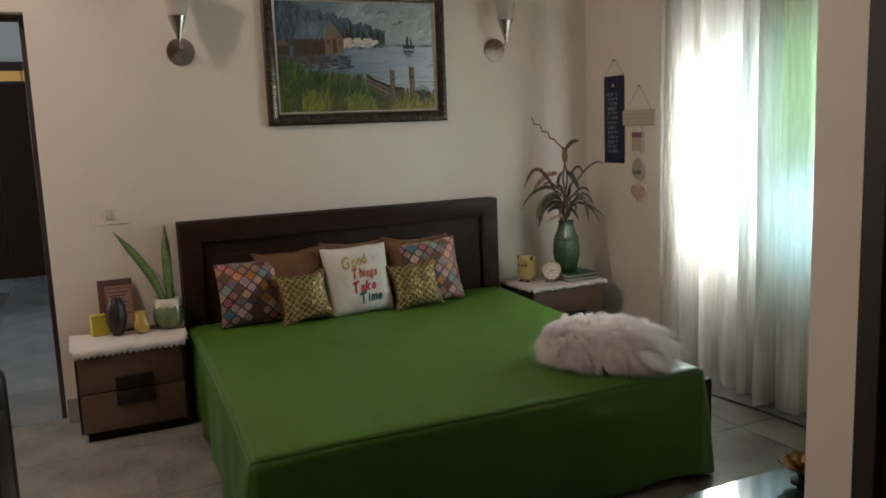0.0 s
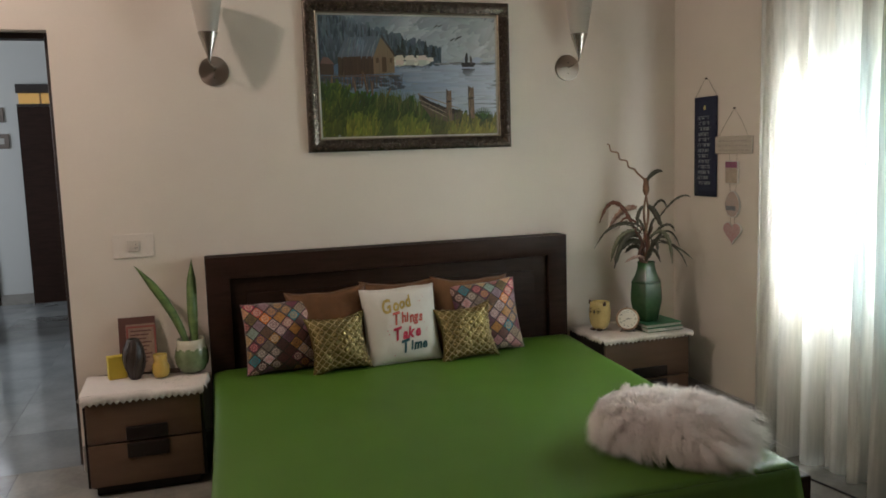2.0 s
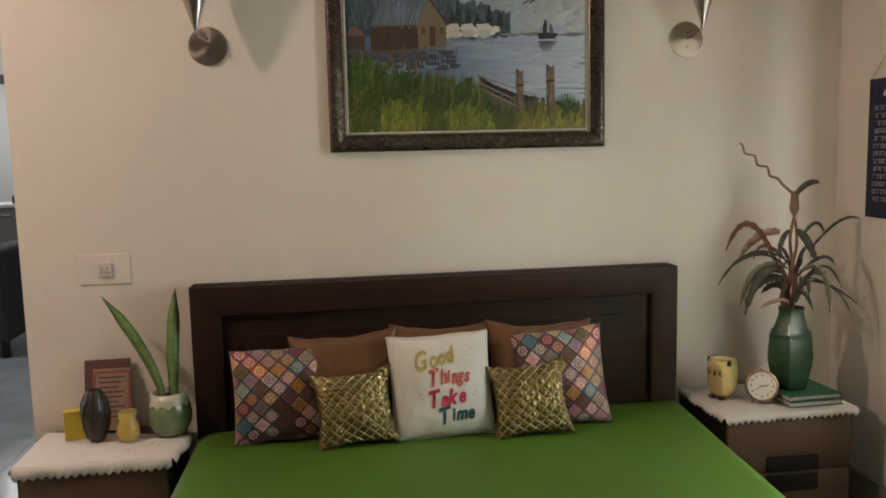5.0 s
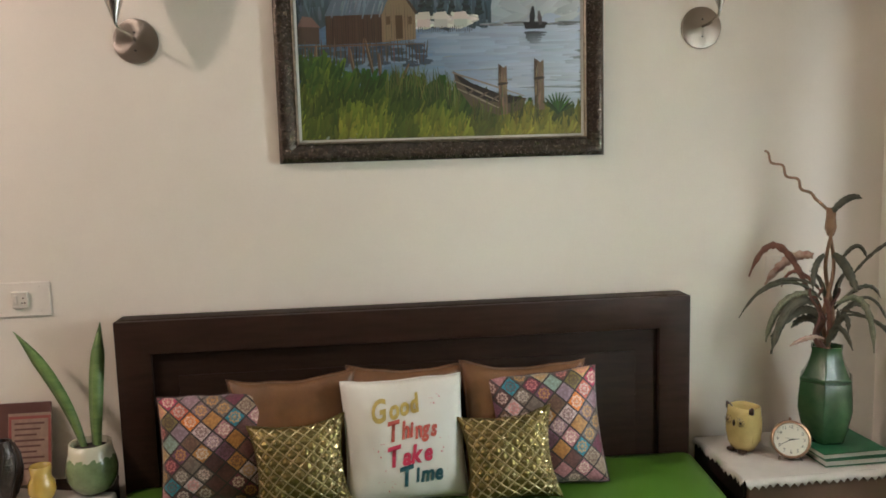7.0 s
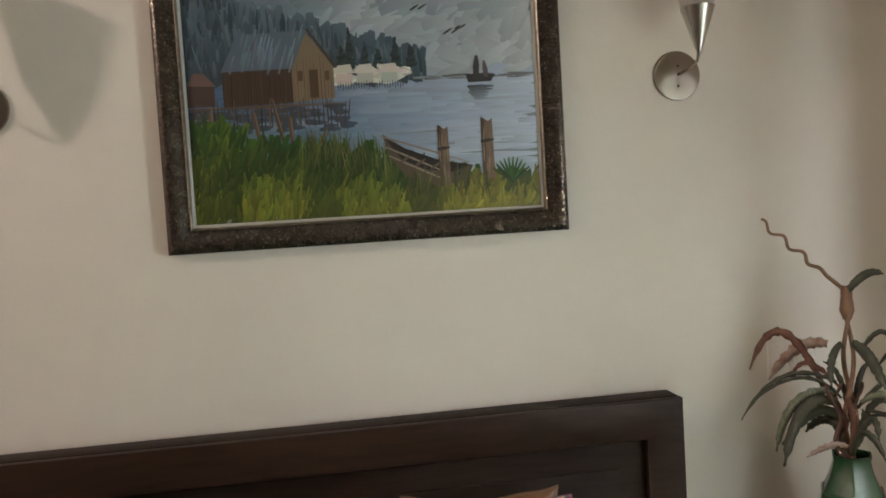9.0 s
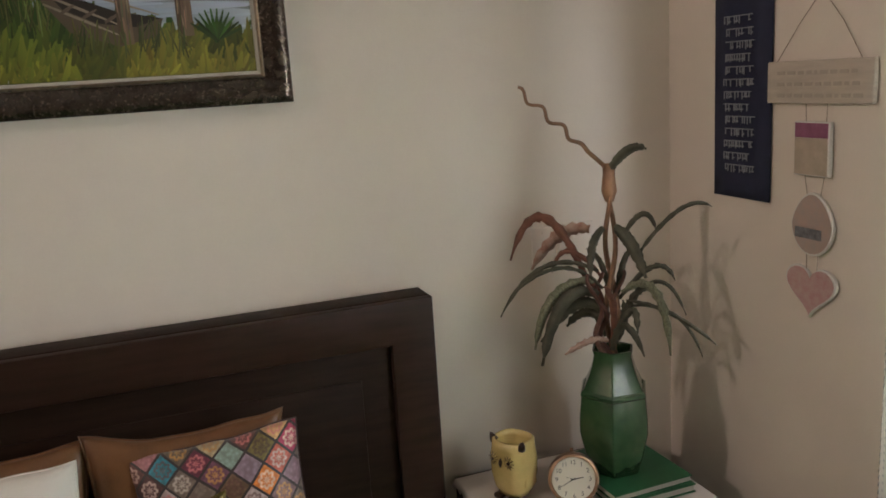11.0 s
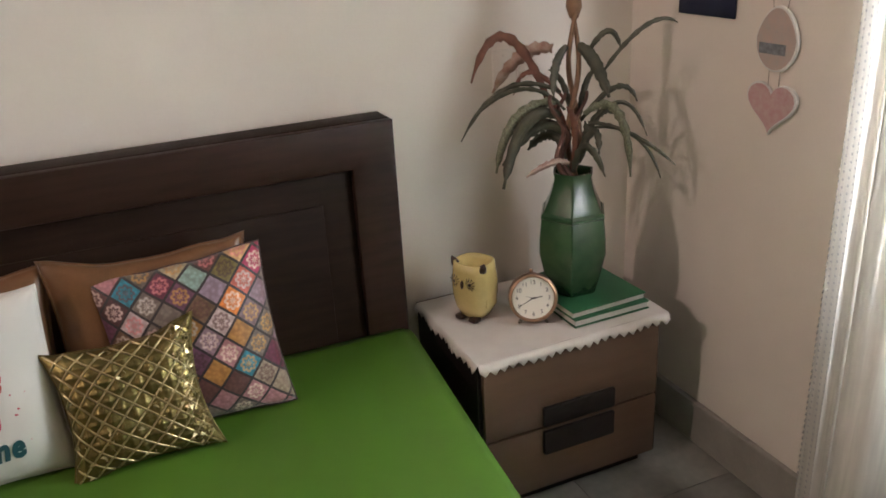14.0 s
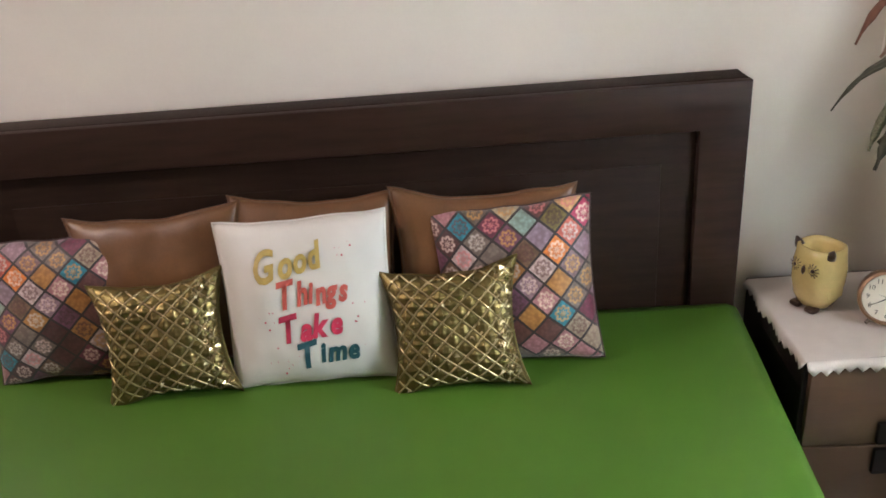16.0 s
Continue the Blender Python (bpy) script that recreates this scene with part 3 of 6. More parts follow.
# dark closed double door on the hall's far wall
th = thing("door_2", (-1.165, HY - 0.06, 0), "dark brown closed double door with amber panes", "door")
th["kind"] = "structure"
part("frame", boxed(0, 0.0, 2.18, 1.10, 0.058, 2.27, 0.004), FRAMEWOOD, th)
part("leaf", boxed(0.0, 0.012, 0.004, 0.548, 0.055, 2.04, 0.003), DARKWOOD, th)
part("leaf", boxed(0.552, 0.012, 0.004, 1.10, 0.055, 2.04, 0.003), DARKWOOD, th)
part("rail", boxed(0, 0.005, 2.04, 1.10, 0.055, 2.07, 0.003), FRAMEWOOD, th)
for i in range(5):
    part("amber_pane", boxed(0.02 + i * 0.213, 0.03, 2.072, 0.215 + i * 0.213, 0.05, 2.178), AMBERPANE, th, "amber glass pane lit from behind")

# ---- window ----
th = thing("window_1", (WX + 0.05, W0, WS), "painted window with one clear and one blue-green pane", "window")
th["kind"] = "structure"
WW, WH = W1 - W0, WT - WS
fr = part("window_frame", boxed(0, 0, 0, 0.06, 0.05, WH, 0.003), WINFRAME, th)
part("window_frame", boxed(0, WW - 0.05, 0, 0.06, WW, WH, 0.003), WINFRAME, th)
part("window_frame", boxed(0.001, 0.05, 0, 0.059, WW - 0.05, 0.05, 0.003), WINFRAME, th)
part("window_frame", boxed(0.001, 0.05, WH - 0.05, 0.059, WW - 0.05, WH, 0.003), WINFRAME, th)
part("mullion", boxed(0.002, 0.60, 0.05, 0.058, 0.66, WH - 0.05, 0.003), WINFRAME, th)
p = part("pane", boxed(0.027, 0.05, 0.05, 0.033, 0.60, WH - 0.05), PANETINT, th, "blue-green glass pane")
p.visible_shadow = False
p = part("pane", boxed(0.027, 0.66, 0.05, 0.033, WW - 0.05, WH - 0.05), PANE, th)
p.visible_shadow = False
part("window_sill", boxed(-0.045, -0.0, -0.001, 0.0, WW, 0.025, 0.004), SKIRT, th, "grey stone sill")

# hedge outside
rng = random.Random(4)
bm = bm_new()
for _ in range(2600):
    c = Vector((rng.gauss(5.9, 0.35), rng.uniform(2.0, 6.6), rng.uniform(-0.25, 2.1) + rng.gauss(0, 0.08)))
    a = Vector((rng.uniform(-1, 1), rng.uniform(-1, 1), rng.uniform(-1, 1))).normalized()
    b = a.cross(Vector((rng.uniform(-1, 1), rng.uniform(-1, 1), rng.uniform(-1, 1)))).normalized()
    s = rng.uniform(0.06, 0.13)
    vs = [bm.verts.new(c + q) for q in (a * s, b * s * 0.45, -a * s, -b * s * 0.45)]
    bm.faces.new(vs)
tagged(part("hedge", bm, HEDGELEAF, recalc=False), "sunlit green hedge outside the window", "hedge", kind="stuff")
structure("garden_wall", boxed(8.2, -6, -0.3, 8.4, 16, 1.6), PLASTER, "pale plastered garden wall", "garden wall")


def curtain(y0, y1, folds, seed, label, phase=0.0, eyelets=False):
    """A long sheer curtain from the ceiling almost to the floor, its pleats deepening downwards."""
    r = random.Random(seed)
    ny, nz = folds * 14, 36
    ph = [r.uniform(-0.7, 0.7) for _ in range(folds + 3)]
    amp = [r.uniform(0.5, 1.35) for _ in range(folds + 3)]

    def at(u, w):
        k = u * folds
        f = int(k)
        a = amp[f] * (1 - (k - f)) + amp[f + 1] * (k - f)
        p = ph[f] * (1 - (k - f)) + ph[f + 1] * (k - f)
        s = math.sin(2 * math.pi * k + p + phase + 0.5 * math.sin(3 * w))
        d = 0.062 * a * (s + 0.28 * math.sin(4 * math.pi * k + 2 * p)) * (0.60 + 0.40 * (1 - w)) + 0.012 * math.sin(11 * k + 4 * w) + 0.006 * math.sin(23 * k + 2.5 * w)
        if eyelets:
            h = min(1.0, max(0.0, (k - 0.55) / 1.0))
            h = h * h * (3 - 2 * h)
            d = d * h + (1 - h) * (0.095 - 0.06 * k)
        z = 0.035 + (CZ - 0.04) * w + 0.018 * math.sin(5 * k + seed) * (1 if w == 0 else 0)
        return Vector((2.985 + d, y0 + (y1 - y0) * u + 0.012 * math.sin(4 * math.pi * k + p) * (1 - w), z))
    bm = bm_new()
    grid = [[bm.verts.new(at(i / ny, j / nz)) for i in range(ny + 1)] for j in range(nz + 1)]
    for a, b in zip(grid, grid[1:]):
        for i in range(ny):
            bm.faces.new((a[i], a[i + 1], b[i + 1], b[i]))
    th = thing("curtain", (2.985, (y0 + y1) / 2, 0.0), label, "curtain", "window curtains")
    inv = th.matrix_world.inverted()
    bmesh.ops.transform(bm, matrix=inv, verts=bm.verts)
    me = part("cloth", bm, SHEER, th, smooth="all", recalc=False)
    so = me.modifiers.new("cloth", "SOLIDIFY")
    so.thickness = 0.0012
    if eyelets:
        bm = bm_new()
        for col in range(6):
            u = 0.008 + 0.0105 * col
            for row in range(150):
                w = 0.02 + row * 0.0052 + (0.0026 if col % 2 else 0)
                p, q, v = at(u, w), at(u + 0.004, w), at(u, w + 0.004)
                a, b = (q - p).normalized(), (v - p).normalized()
                c = (p + q) / 2 - a.cross(b).normalized() * 0.0016 * (1 if a.cross(b).x > 0 else -1)
                vs = [bm.verts.new(inv @ (c + (a * math.cos(g) + b * math.sin(g)) * 0.0033)) for g in (0, 1.05, 2.09, 3.14, 4.19, 5.24)]
                bm.faces.new(vs)
        tagged(part("eyelet_hem", bm, EYELET, th, "rows of tiny punched eyelets", recalc=False), kind="stuff")
    return th


curtain(3.700, 2.78, 7, 3, "sheer white curtain panel with a punched eyelet hem", 0.4, True)
curtain(2.80, 1.70, 6, 7, "sheer white curtain panel hanging in soft folds", 1.2)

# ---- bed ----
bed = thing("bed", (1.41, 4.32, 0), "low double bed with a dark-stained wooden headboard and platform", "bed")
BX = 1.41
hb0, hb1, hbz = 0.474 - BX, 2.343 - BX, 0.992
bm = bm_new()
box(bm, hb0, 0.016, 0.10, hb1, 0.10, hbz, 0.006, 3)
part("headboard", bm, PANELWOOD, bed, smooth=True)
bm = bm_new()
e = 0.108
prism(bm, [(hb0, 0.2), (hb0 + e, 0.2), (hb0 + e, hbz - e), (hb1 - e, hbz - e), (hb1 - e, 0.2), (hb1, 0.2), (hb1, hbz - 0.002), (hb0, hbz - 0.002)], -0.004, 0.03, Matrix(), 0.003)
part("headboard_border", bm, DARKWOOD, bed, "raised dark wooden border", smooth=True)
part("headboard_panel", boxed(hb0 + 0.185, 0.0115, 0.3, hb1 - 0.185, 0.022, hbz - 0.185, 0.002), PANELWOOD, bed, "inner panel, same wood coloured darker for recess shade", smooth=True)
part("side_rail", boxed(hb0 + 0.02, -1.86, 0.12, hb0 + 0.06, 0.0, 0.36, 0.006), DARKWOOD, bed)
part("side_rail", boxed(hb1 - 0.08, -1.86, 0.12, hb1 - 0.04, 0.0, 0.36, 0.006), DARKWOOD, bed)
part("foot_rail", boxed(hb0 + 0.061, -1.86, 0.12, hb1 - 0.20, -1.82, 0.36, 0.006), DARKWOOD, bed)
for sx in (hb0 + 0.07, hb1 - 0.22):
    for sy in (-1.80, -0.12):
        part("leg", boxed(sx, sy, 0, sx + 0.09, sy + 0.09, 0.13, 0.006), DARKWOOD, bed)
bm = bm_new()
box(bm, hb0 + 0.065, -1.81, 0.30, hb1 - 0.21, -0.004, 0.425, 0.02, 3)
part("mattress", bm, CUSHWHITE, bed, smooth=True)


def bed_left(y):
    t = max(0.0, (4.30 - y) / 1.9)
    return 0.485 - 0.095 * t ** 1.6


def bed_right(y):
    t = max(0.0, (4.30 - y) / 1.9)
    return 2.345 - 0.165 * t


def bedspread():
    """A green spread over the whole bed: flat on top, rounded at the edge, falling to the floor in shallow folds."""
    foot, head, zt = 2.385, 4.318, 0.445
    nu, nv, ns = 80, 80, 14

    def top(u, v):
        y = foot + (head - foot) * v
        a, b = bed_left(y), bed_right(y)
        x = a + (b - a) * u
        e = min(u, 1 - u, v * 1.0) * 1.8
        drop = 0.012 * math.exp(-e / 0.012)
        w = 0.0035 * noise.noise(Vector((x * 2.2, y * 2.2, 1.0))) + 0.0012 * noise.noise(Vector((x * 9, y * 5, 4.0)))
        return Vector((x, y, zt - drop + w))
    th = thing("bedspread", (BX, 3.3, 0.012), "plain bright green cotton bedspread hanging to the floor", "bedspread")
    inv = th.matrix_world.inverted()
    pts = [[top(i / nu, j / nv) for i in range(nu + 1)] for j in range(nv + 1)]

    def sheet(name, rows):
        bm = bm_new()
        vs = [[bm.verts.new(inv @ p) for p in row] for row in rows]
        for a, b in zip(vs, vs[1:]):
            for i in range(len(a) - 1):
                bm.faces.new((a[i], a[i + 1], b[i + 1], b[i]))
        ob = part(name, bm, GREEN, th, smooth="all", recalc=False)
        so = ob.modifiers.new("cloth", "SOLIDIFY")
        so.thickness, so.offset = 0.003, 1
    sheet("top", pts)
    rim = [pts[j][0] for j in range(nv, -1, -1)] + [pts[0][i] for i in range(1, nu + 1)] + [pts[j][nu] for j in range(1, nv + 1)]
    rows = []
    for s in range(ns + 1):
        t = s / ns
        row = []
        for k, v in enumerate(rim):
            if k < nv:
                o = Vector((-1, 0, 0))
            elif k == nv:
                o = Vector((-0.75, -0.75, 0))
            elif k < nv + nu:
                o = Vector((0, -1, 0))
            elif k == nv + nu:
                o = Vector((0.75, -0.75, 0))
            else:
                o = Vector((1, 0, 0))
            fold = 0.018 * math.sin(k * 0.42) * t + 0.010 * math.sin(k * 0.17 + 1) * t
            corner = math.exp(-((k - nv - nu) / 5.0) ** 2) + math.exp(-((k - nv) / 5.0) ** 2)
            d = 0.010 * min(1, t * 4) + 0.006 * t + fold * 0.6 + corner * 0.040 * t
            z = v.z - t * (v.z - 0.012) + (0.028 * max(0, math.sin(k * 0.21 + 0.8)) if s == ns else 0)
            row.append(Vector((v.x + o.x * d, v.y + o.y * d, z)))
        rows.append(row)
    for name, a, b in (("side_drop", 0, nv), ("foot_drop", nv, nv + nu), ("side_drop", nv + nu, nv + nu + nv)):
        sheet(name, [row[a:b + 1] for row in reversed(rows)])


bedspread()

# ---- cushions ----


def pillow_point(u, v, w, h, t, pinch, side):
    """A point of a stuffed square: u, v from -1 to 1; side +1 front, -1 back."""
    x = w / 2 * u * (1 - pinch * (1 - v * v) * abs(u) ** 2)
    z = h / 2 * v * (1 - pinch * (1 - u * u) * abs(v) ** 2)
    f = max(0.0, (1 - abs(u) ** 2.6) * (1 - abs(v) ** 2.6)) ** 0.55
    return Vector((x, -side * t / 2 * f, z))


def cushion(name, m, w, h, t, material, label, pinch=0.07, back=None, relief=None, n=36, group="cushions on the bed", seed=1, seam=None, spun=False):
    th = thing(name, m, label, "cushion", group)
    bm = bm_new()
    uvl = bm.loops.layers.uv.new("UVMap")
    off = Vector((seed * 3.1, seed * 1.7, 0))

    def at(i, j, side):
        u, v = -1 + 2 * i / n, -1 + 2 * j / n
        p = pillow_point(u, v, w, h, t, pinch, side)
        q = noise.noise(Vector((u * 1.6, v * 1.6, side * 2.0)) + off) * 0.010 + noise.noise(Vector((u * 5, v * 5, side)) + off) * 0.003
        edge = (1 - abs(u) ** 4) * (1 - abs(v) ** 4)
        p.y -= side * q * edge
        p.z += 0.008 * noise.noise(Vector((u * 2.1, 3.0, v)) + off) * abs(v)
        if relief and side > 0:
            p.y -= relief(u, v) * edge
        return p
    front = [[bm.verts.new(at(i, j, 1)) for i in range(n + 1)] for j in range(n + 1)]
    rear = [[front[j][i] if i in (0, n) or j in (0, n) else bm.verts.new(at(i, j, -1)) for i in range(n + 1)] for j in range(n + 1)]
    for g, flip in ((front, False), (rear, True)):
        for j in range(n):
            for i in range(n):
                q = [g[j][i], g[j][i + 1], g[j + 1][i + 1], g[j + 1][i]]
                c = [(i, j), (i + 1, j), (i + 1, j + 1), (i, j + 1)]
                if flip:
                    q, c = q[::-1], c[::-1]
                f = bm.faces.new(q)
                for lp, (a, b) in zip(f.loops, c):
                    lp[uvl].uv = (b / n, 1 - a / n) if spun else (a / n, b / n)
    part("cover", bm, material, th, smooth="all", recalc=False)
    bm = bm_new()
    ring = [(-1 + 2 * k / 24, -1) for k in range(24)] + [(1, -1 + 2 * k / 24) for k in range(24)] + [(1 - 2 * k / 24, 1) for k in range(24)] + [(-1, 1 - 2 * k / 24) for k in range(25)]
    pts = []
    for u, v in ring:
        q = pillow_point(u, v, w, h, t, pinch, 1)
        q.z += 0.008 * noise.noise(Vector((u * 2.1, 3.0, v)) + off) * abs(v)
        pts.append(q)
    tube(bm, pts, 0.0020, 5)
    part("seam", bm, seam or material, th, smooth="all")
    return th


def lean(x, y_foot, z_foot, h, back, yaw=0.0, tilt=0.0):
    """Pose of a cushion whose lower edge rests at y_foot and which leans back by so many degrees."""
    return pose(x, y_foot, z_foot, 0, 0, yaw) @ pose(0, 0, 0, -back, 0, 0) @ pose(0, 0, h / 2, 0, tilt, 0)


BED = 0.449
cushion("brown_cushion", lean(1.03, 4.165, BED, 0.38, 12, 0, -3), 0.40, 0.375, 0.10, BROWNVELVET, "brown satin cushion leaning on the headboard", pinch=0.12, seed=2)
cushion("brown_cushion", lean(1.375, 4.185, BED, 0.385, 11, 0, 1), 0.38, 0.385, 0.10, BROWNVELVET, "brown satin cushion leaning on the headboard", pinch=0.12, seed=3)
cushion("brown_cushion", lean(1.745, 4.160, BED, 0.38, 12, 0, 2), 0.41, 0.385, 0.10, BROWNVELVET, "brown satin cushion leaning on the headboard", pinch=0.12, seed=4)
cushion("patchwork_cushion", lean(0.798, 4.155, BED, 0.335, 12, 3, -1), 0.352, 0.342, 0.115, PATCH, "red and brown patchwork-print cushion with diamond pieces", pinch=0.06, seed=5, spun=True, seam=SEAM)
cushion("patchwork_cushion", lean(1.808, 4.112, BED, 0.355, 14, -4, -4), 0.352, 0.364, 0.12, PATCH, "multicoloured patchwork-print cushion with diamond pieces", pinch=0.07, seed=9, seam=SEAM)


def quilt(u, v):
    a, b = (u + v) * 3.6, (u - v) * 3.6
    k = min(abs(a - round(a)), abs(b - round(b)))
    i, j = math.floor(a), math.floor(b)
    c = (i * 7 + j * 13) % 5 / 5 - 0.4
    return 0.0046 * min(1, k / 0.42) + 0.0026 * math.sin(9 * a + 5 * c) * math.sin(8 * b + 11 * c) * min(1, k / 0.25)


GP = 0.17     # how far the gold cushions' sides draw in


def gold_cushion(m, seed, label):
    th = cushion("gold_cushion", m, 0.294, 0.280, 0.092, GOLD, label, pinch=GP, relief=quilt, n=72, seed=seed)
    bm = bm_new()
    off = Vector((seed * 3.1, seed * 1.7, 0))
    for d in (0, 1):
        for k in range(-7, 8):
            c = k / 3.6
            pts = []
            for s in range(41):
                q = -1 + 2 * s / 40
                u, v = (q, c - q) if d == 0 else (q, q - c)
                if abs(v) > 0.985 or abs(u) > 0.985:
                    continue
                p = pillow_point(u, v, 0.294, 0.280, 0.092, GP, 1)
                e = (1 - abs(u) ** 4) * (1 - abs(v) ** 4)
                p.y -= (noise.noise(Vector((u * 1.6, v * 1.6, 2.0)) + off) * 0.010 + noise.noise(Vector((u * 5, v * 5, 1.0)) + off) * 0.003) * e + 0.001
                pts.append(p)
            if len(pts) > 2:
                tube(bm, pts, 0.0023, 5)
    part("ribbon_lattice", bm, GOLDTHREAD, th, "crossing gold ribbons", smooth="all")
    r = random.Random(seed)
    bm = bm_new()
    for _ in range(230):
        u = r.choice((r.uniform(-0.95, 0.95), r.uniform(0.66, 0.97), r.uniform(0.66, 0.97), r.uniform(0.60, 0.97)))
        v = r.uniform(-0.95, 0.95)
        p = pillow_point(u, v, 0.294, 0.280, 0.092, GP, 1)
        p.y -= 0.005 + (noise.noise(Vector((u * 1.6, v * 1.6, 2.0)) + off) * 0.010)
        m2 = Matrix.Translation(p) @ Euler((radians(90) + r.gauss(0, 0.35), r.gauss(0, 0.35), r.uniform(0, 6))).to_matrix().to_4x4()
        s = r.uniform(0.004, 0.009)
        vs = [bm.verts.new(m2 @ Vector((s * math.cos(a), s * 0.7 * math.sin(a), 0.001))) for a in (0, 1.7, 3.9)]
        bm.faces.new(vs)
    tagged(part("foil_trim", bm, GOLDTHREAD, th, "small shiny gold foil facets", recalc=False), kind="stuff")
    return th


cushion_white = cushion("white_cushion", lean(1.362, 4.085, BED, 0.365, 15, 0, -1.5), 0.372, 0.375, 0.125, CUSHWHITE, "white cotton cushion printed with brush-lettered words", seed=6, pinch=0.05)
gold_cushion(lean(1.050, 4.055, BED, 0.262, 18, 4, -3), 11, "small gold quilted brocade cushion beside the red patchwork cushion")
gold_cushion(lean(1.672, 4.025, BED, 0.262, 21, -3, -4), 12, "small gold quilted brocade cushion beside the multicoloured cushion")


def lettering(body, size, u0, v0, width, colour, turn=4.0, seed=1):
    """Brush-lettered words that follow the white cushion's bulge; the letters bounce and lean."""
    r = random.Random(seed)
    pen, x = bm_new(), 0.0
    for ch in body:
        bm = text_mesh(ch, size * r.uniform(0.94, 1.08) * (1.22 if ch in "GT" else 1.0), 0.34, "LEFT", 0.0030)
        tilt, up = Matrix.Rotation(radians(r.uniform(-3, 7)), 3, "Z"), r.uniform(-0.05, 0.05) * size
        for v in bm.verts:
            v.co = tilt @ v.co + Vector((x, up, 0))
        x = max(v.co.x for v in bm.verts) - 0.004
        me = bpy.data.meshes.new("letter")
        bm.to_mesh(me)
        bm.free()
        pen.from_mesh(me)
        bpy.data.meshes.remove(me)
    bm, squash = pen, width / x
    bmesh.ops.triangulate(bm, faces=bm.faces)
    bmesh.ops.subdivide_edges(bm, edges=bm.edges, cuts=1)
    c, s = math.cos(radians(turn)), math.sin(radians(turn))
    w, h, t, off = 0.372, 0.375, 0.125, Vector((6 * 3.1, 6 * 1.7, 0))
    for q in bm.verts:
        x, z = q.co.x * squash - width / 2, q.co.y
        x, z = u0 + c * x - s * z, v0 + s * x + c * z
        u, v = x / (w / 2), z / (h / 2)
        p = pillow_point(u, v, w, h, t, 0.05, 1)
        e = (1 - abs(u) ** 4) * (1 - abs(v) ** 4)
        nz = noise.noise(Vector((u * 1.6, v * 1.6, 2.0)) + off) * 0.010 + noise.noise(Vector((u * 5, v * 5, 1.0)) + off) * 0.003
        q.co = Vector((p.x, p.y - nz * e - 0.0022, p.z))
    part("lettering", bm, colour, cushion_white, "printed word", recalc=False)


GOLDINK = mat("gold_print", (0.56, 0.40, 0.10), rough=0.5, var=0.22, scale=60)
REDINK = mat("red_print", (0.56, 0.10, 0.07), rough=0.6, var=0.15, scale=60)
CRIMSON = mat("crimson_print", (0.60, 0.035, 0.09), rough=0.6, var=0.15, scale=60)
TEALINK = mat("teal_print", (0.015, 0.085, 0.10), rough=0.6, var=0.15, scale=60)
lettering("Good", 0.080, -0.028, 0.094, 0.156, GOLDINK, 8, 3)
lettering("Things", 0.064, 0.020, 0.026, 0.155, REDINK, 4, 5)
lettering("Take", 0.068, 0.007, -0.046, 0.140, CRIMSON, 4, 8)
lettering("Time", 0.064, 0.037, -0.108, 0.136, TEALINK, 5, 2)
bm = bm_new()
r = random.Random(5)
for _ in range(26):
    u, v = r.choice(((-0.42, 0.0), (0.62, -0.25), (-0.3, -0.62), (0.5, 0.55)))
    u, v = u + r.gauss(0, 0.08), v + r.gauss(0, 0.1)
    p = pillow_point(u, v, 0.372, 0.375, 0.125, 0.05, 1)
    nz = noise.noise(Vector((u * 1.6, v * 1.6, 2.0)) + Vector((18.6, 10.2, 0))) * 0.010 + noise.noise(Vector((u * 5, v * 5, 1.0)) + Vector((18.6, 10.2, 0))) * 0.003
    s = r.uniform(0.0008, 0.0026)
    bm.faces.new([bm.verts.new(p + Vector((s * math.cos(a), -nz - 0.0024, s * math.sin(a)))) for a in (0, 1.05, 2.1, 3.14, 4.19, 5.24)])
tagged(part("paint_specks", bm, CRIMSON, cushion_white, "small printed paint specks", recalc=False), kind="stuff")


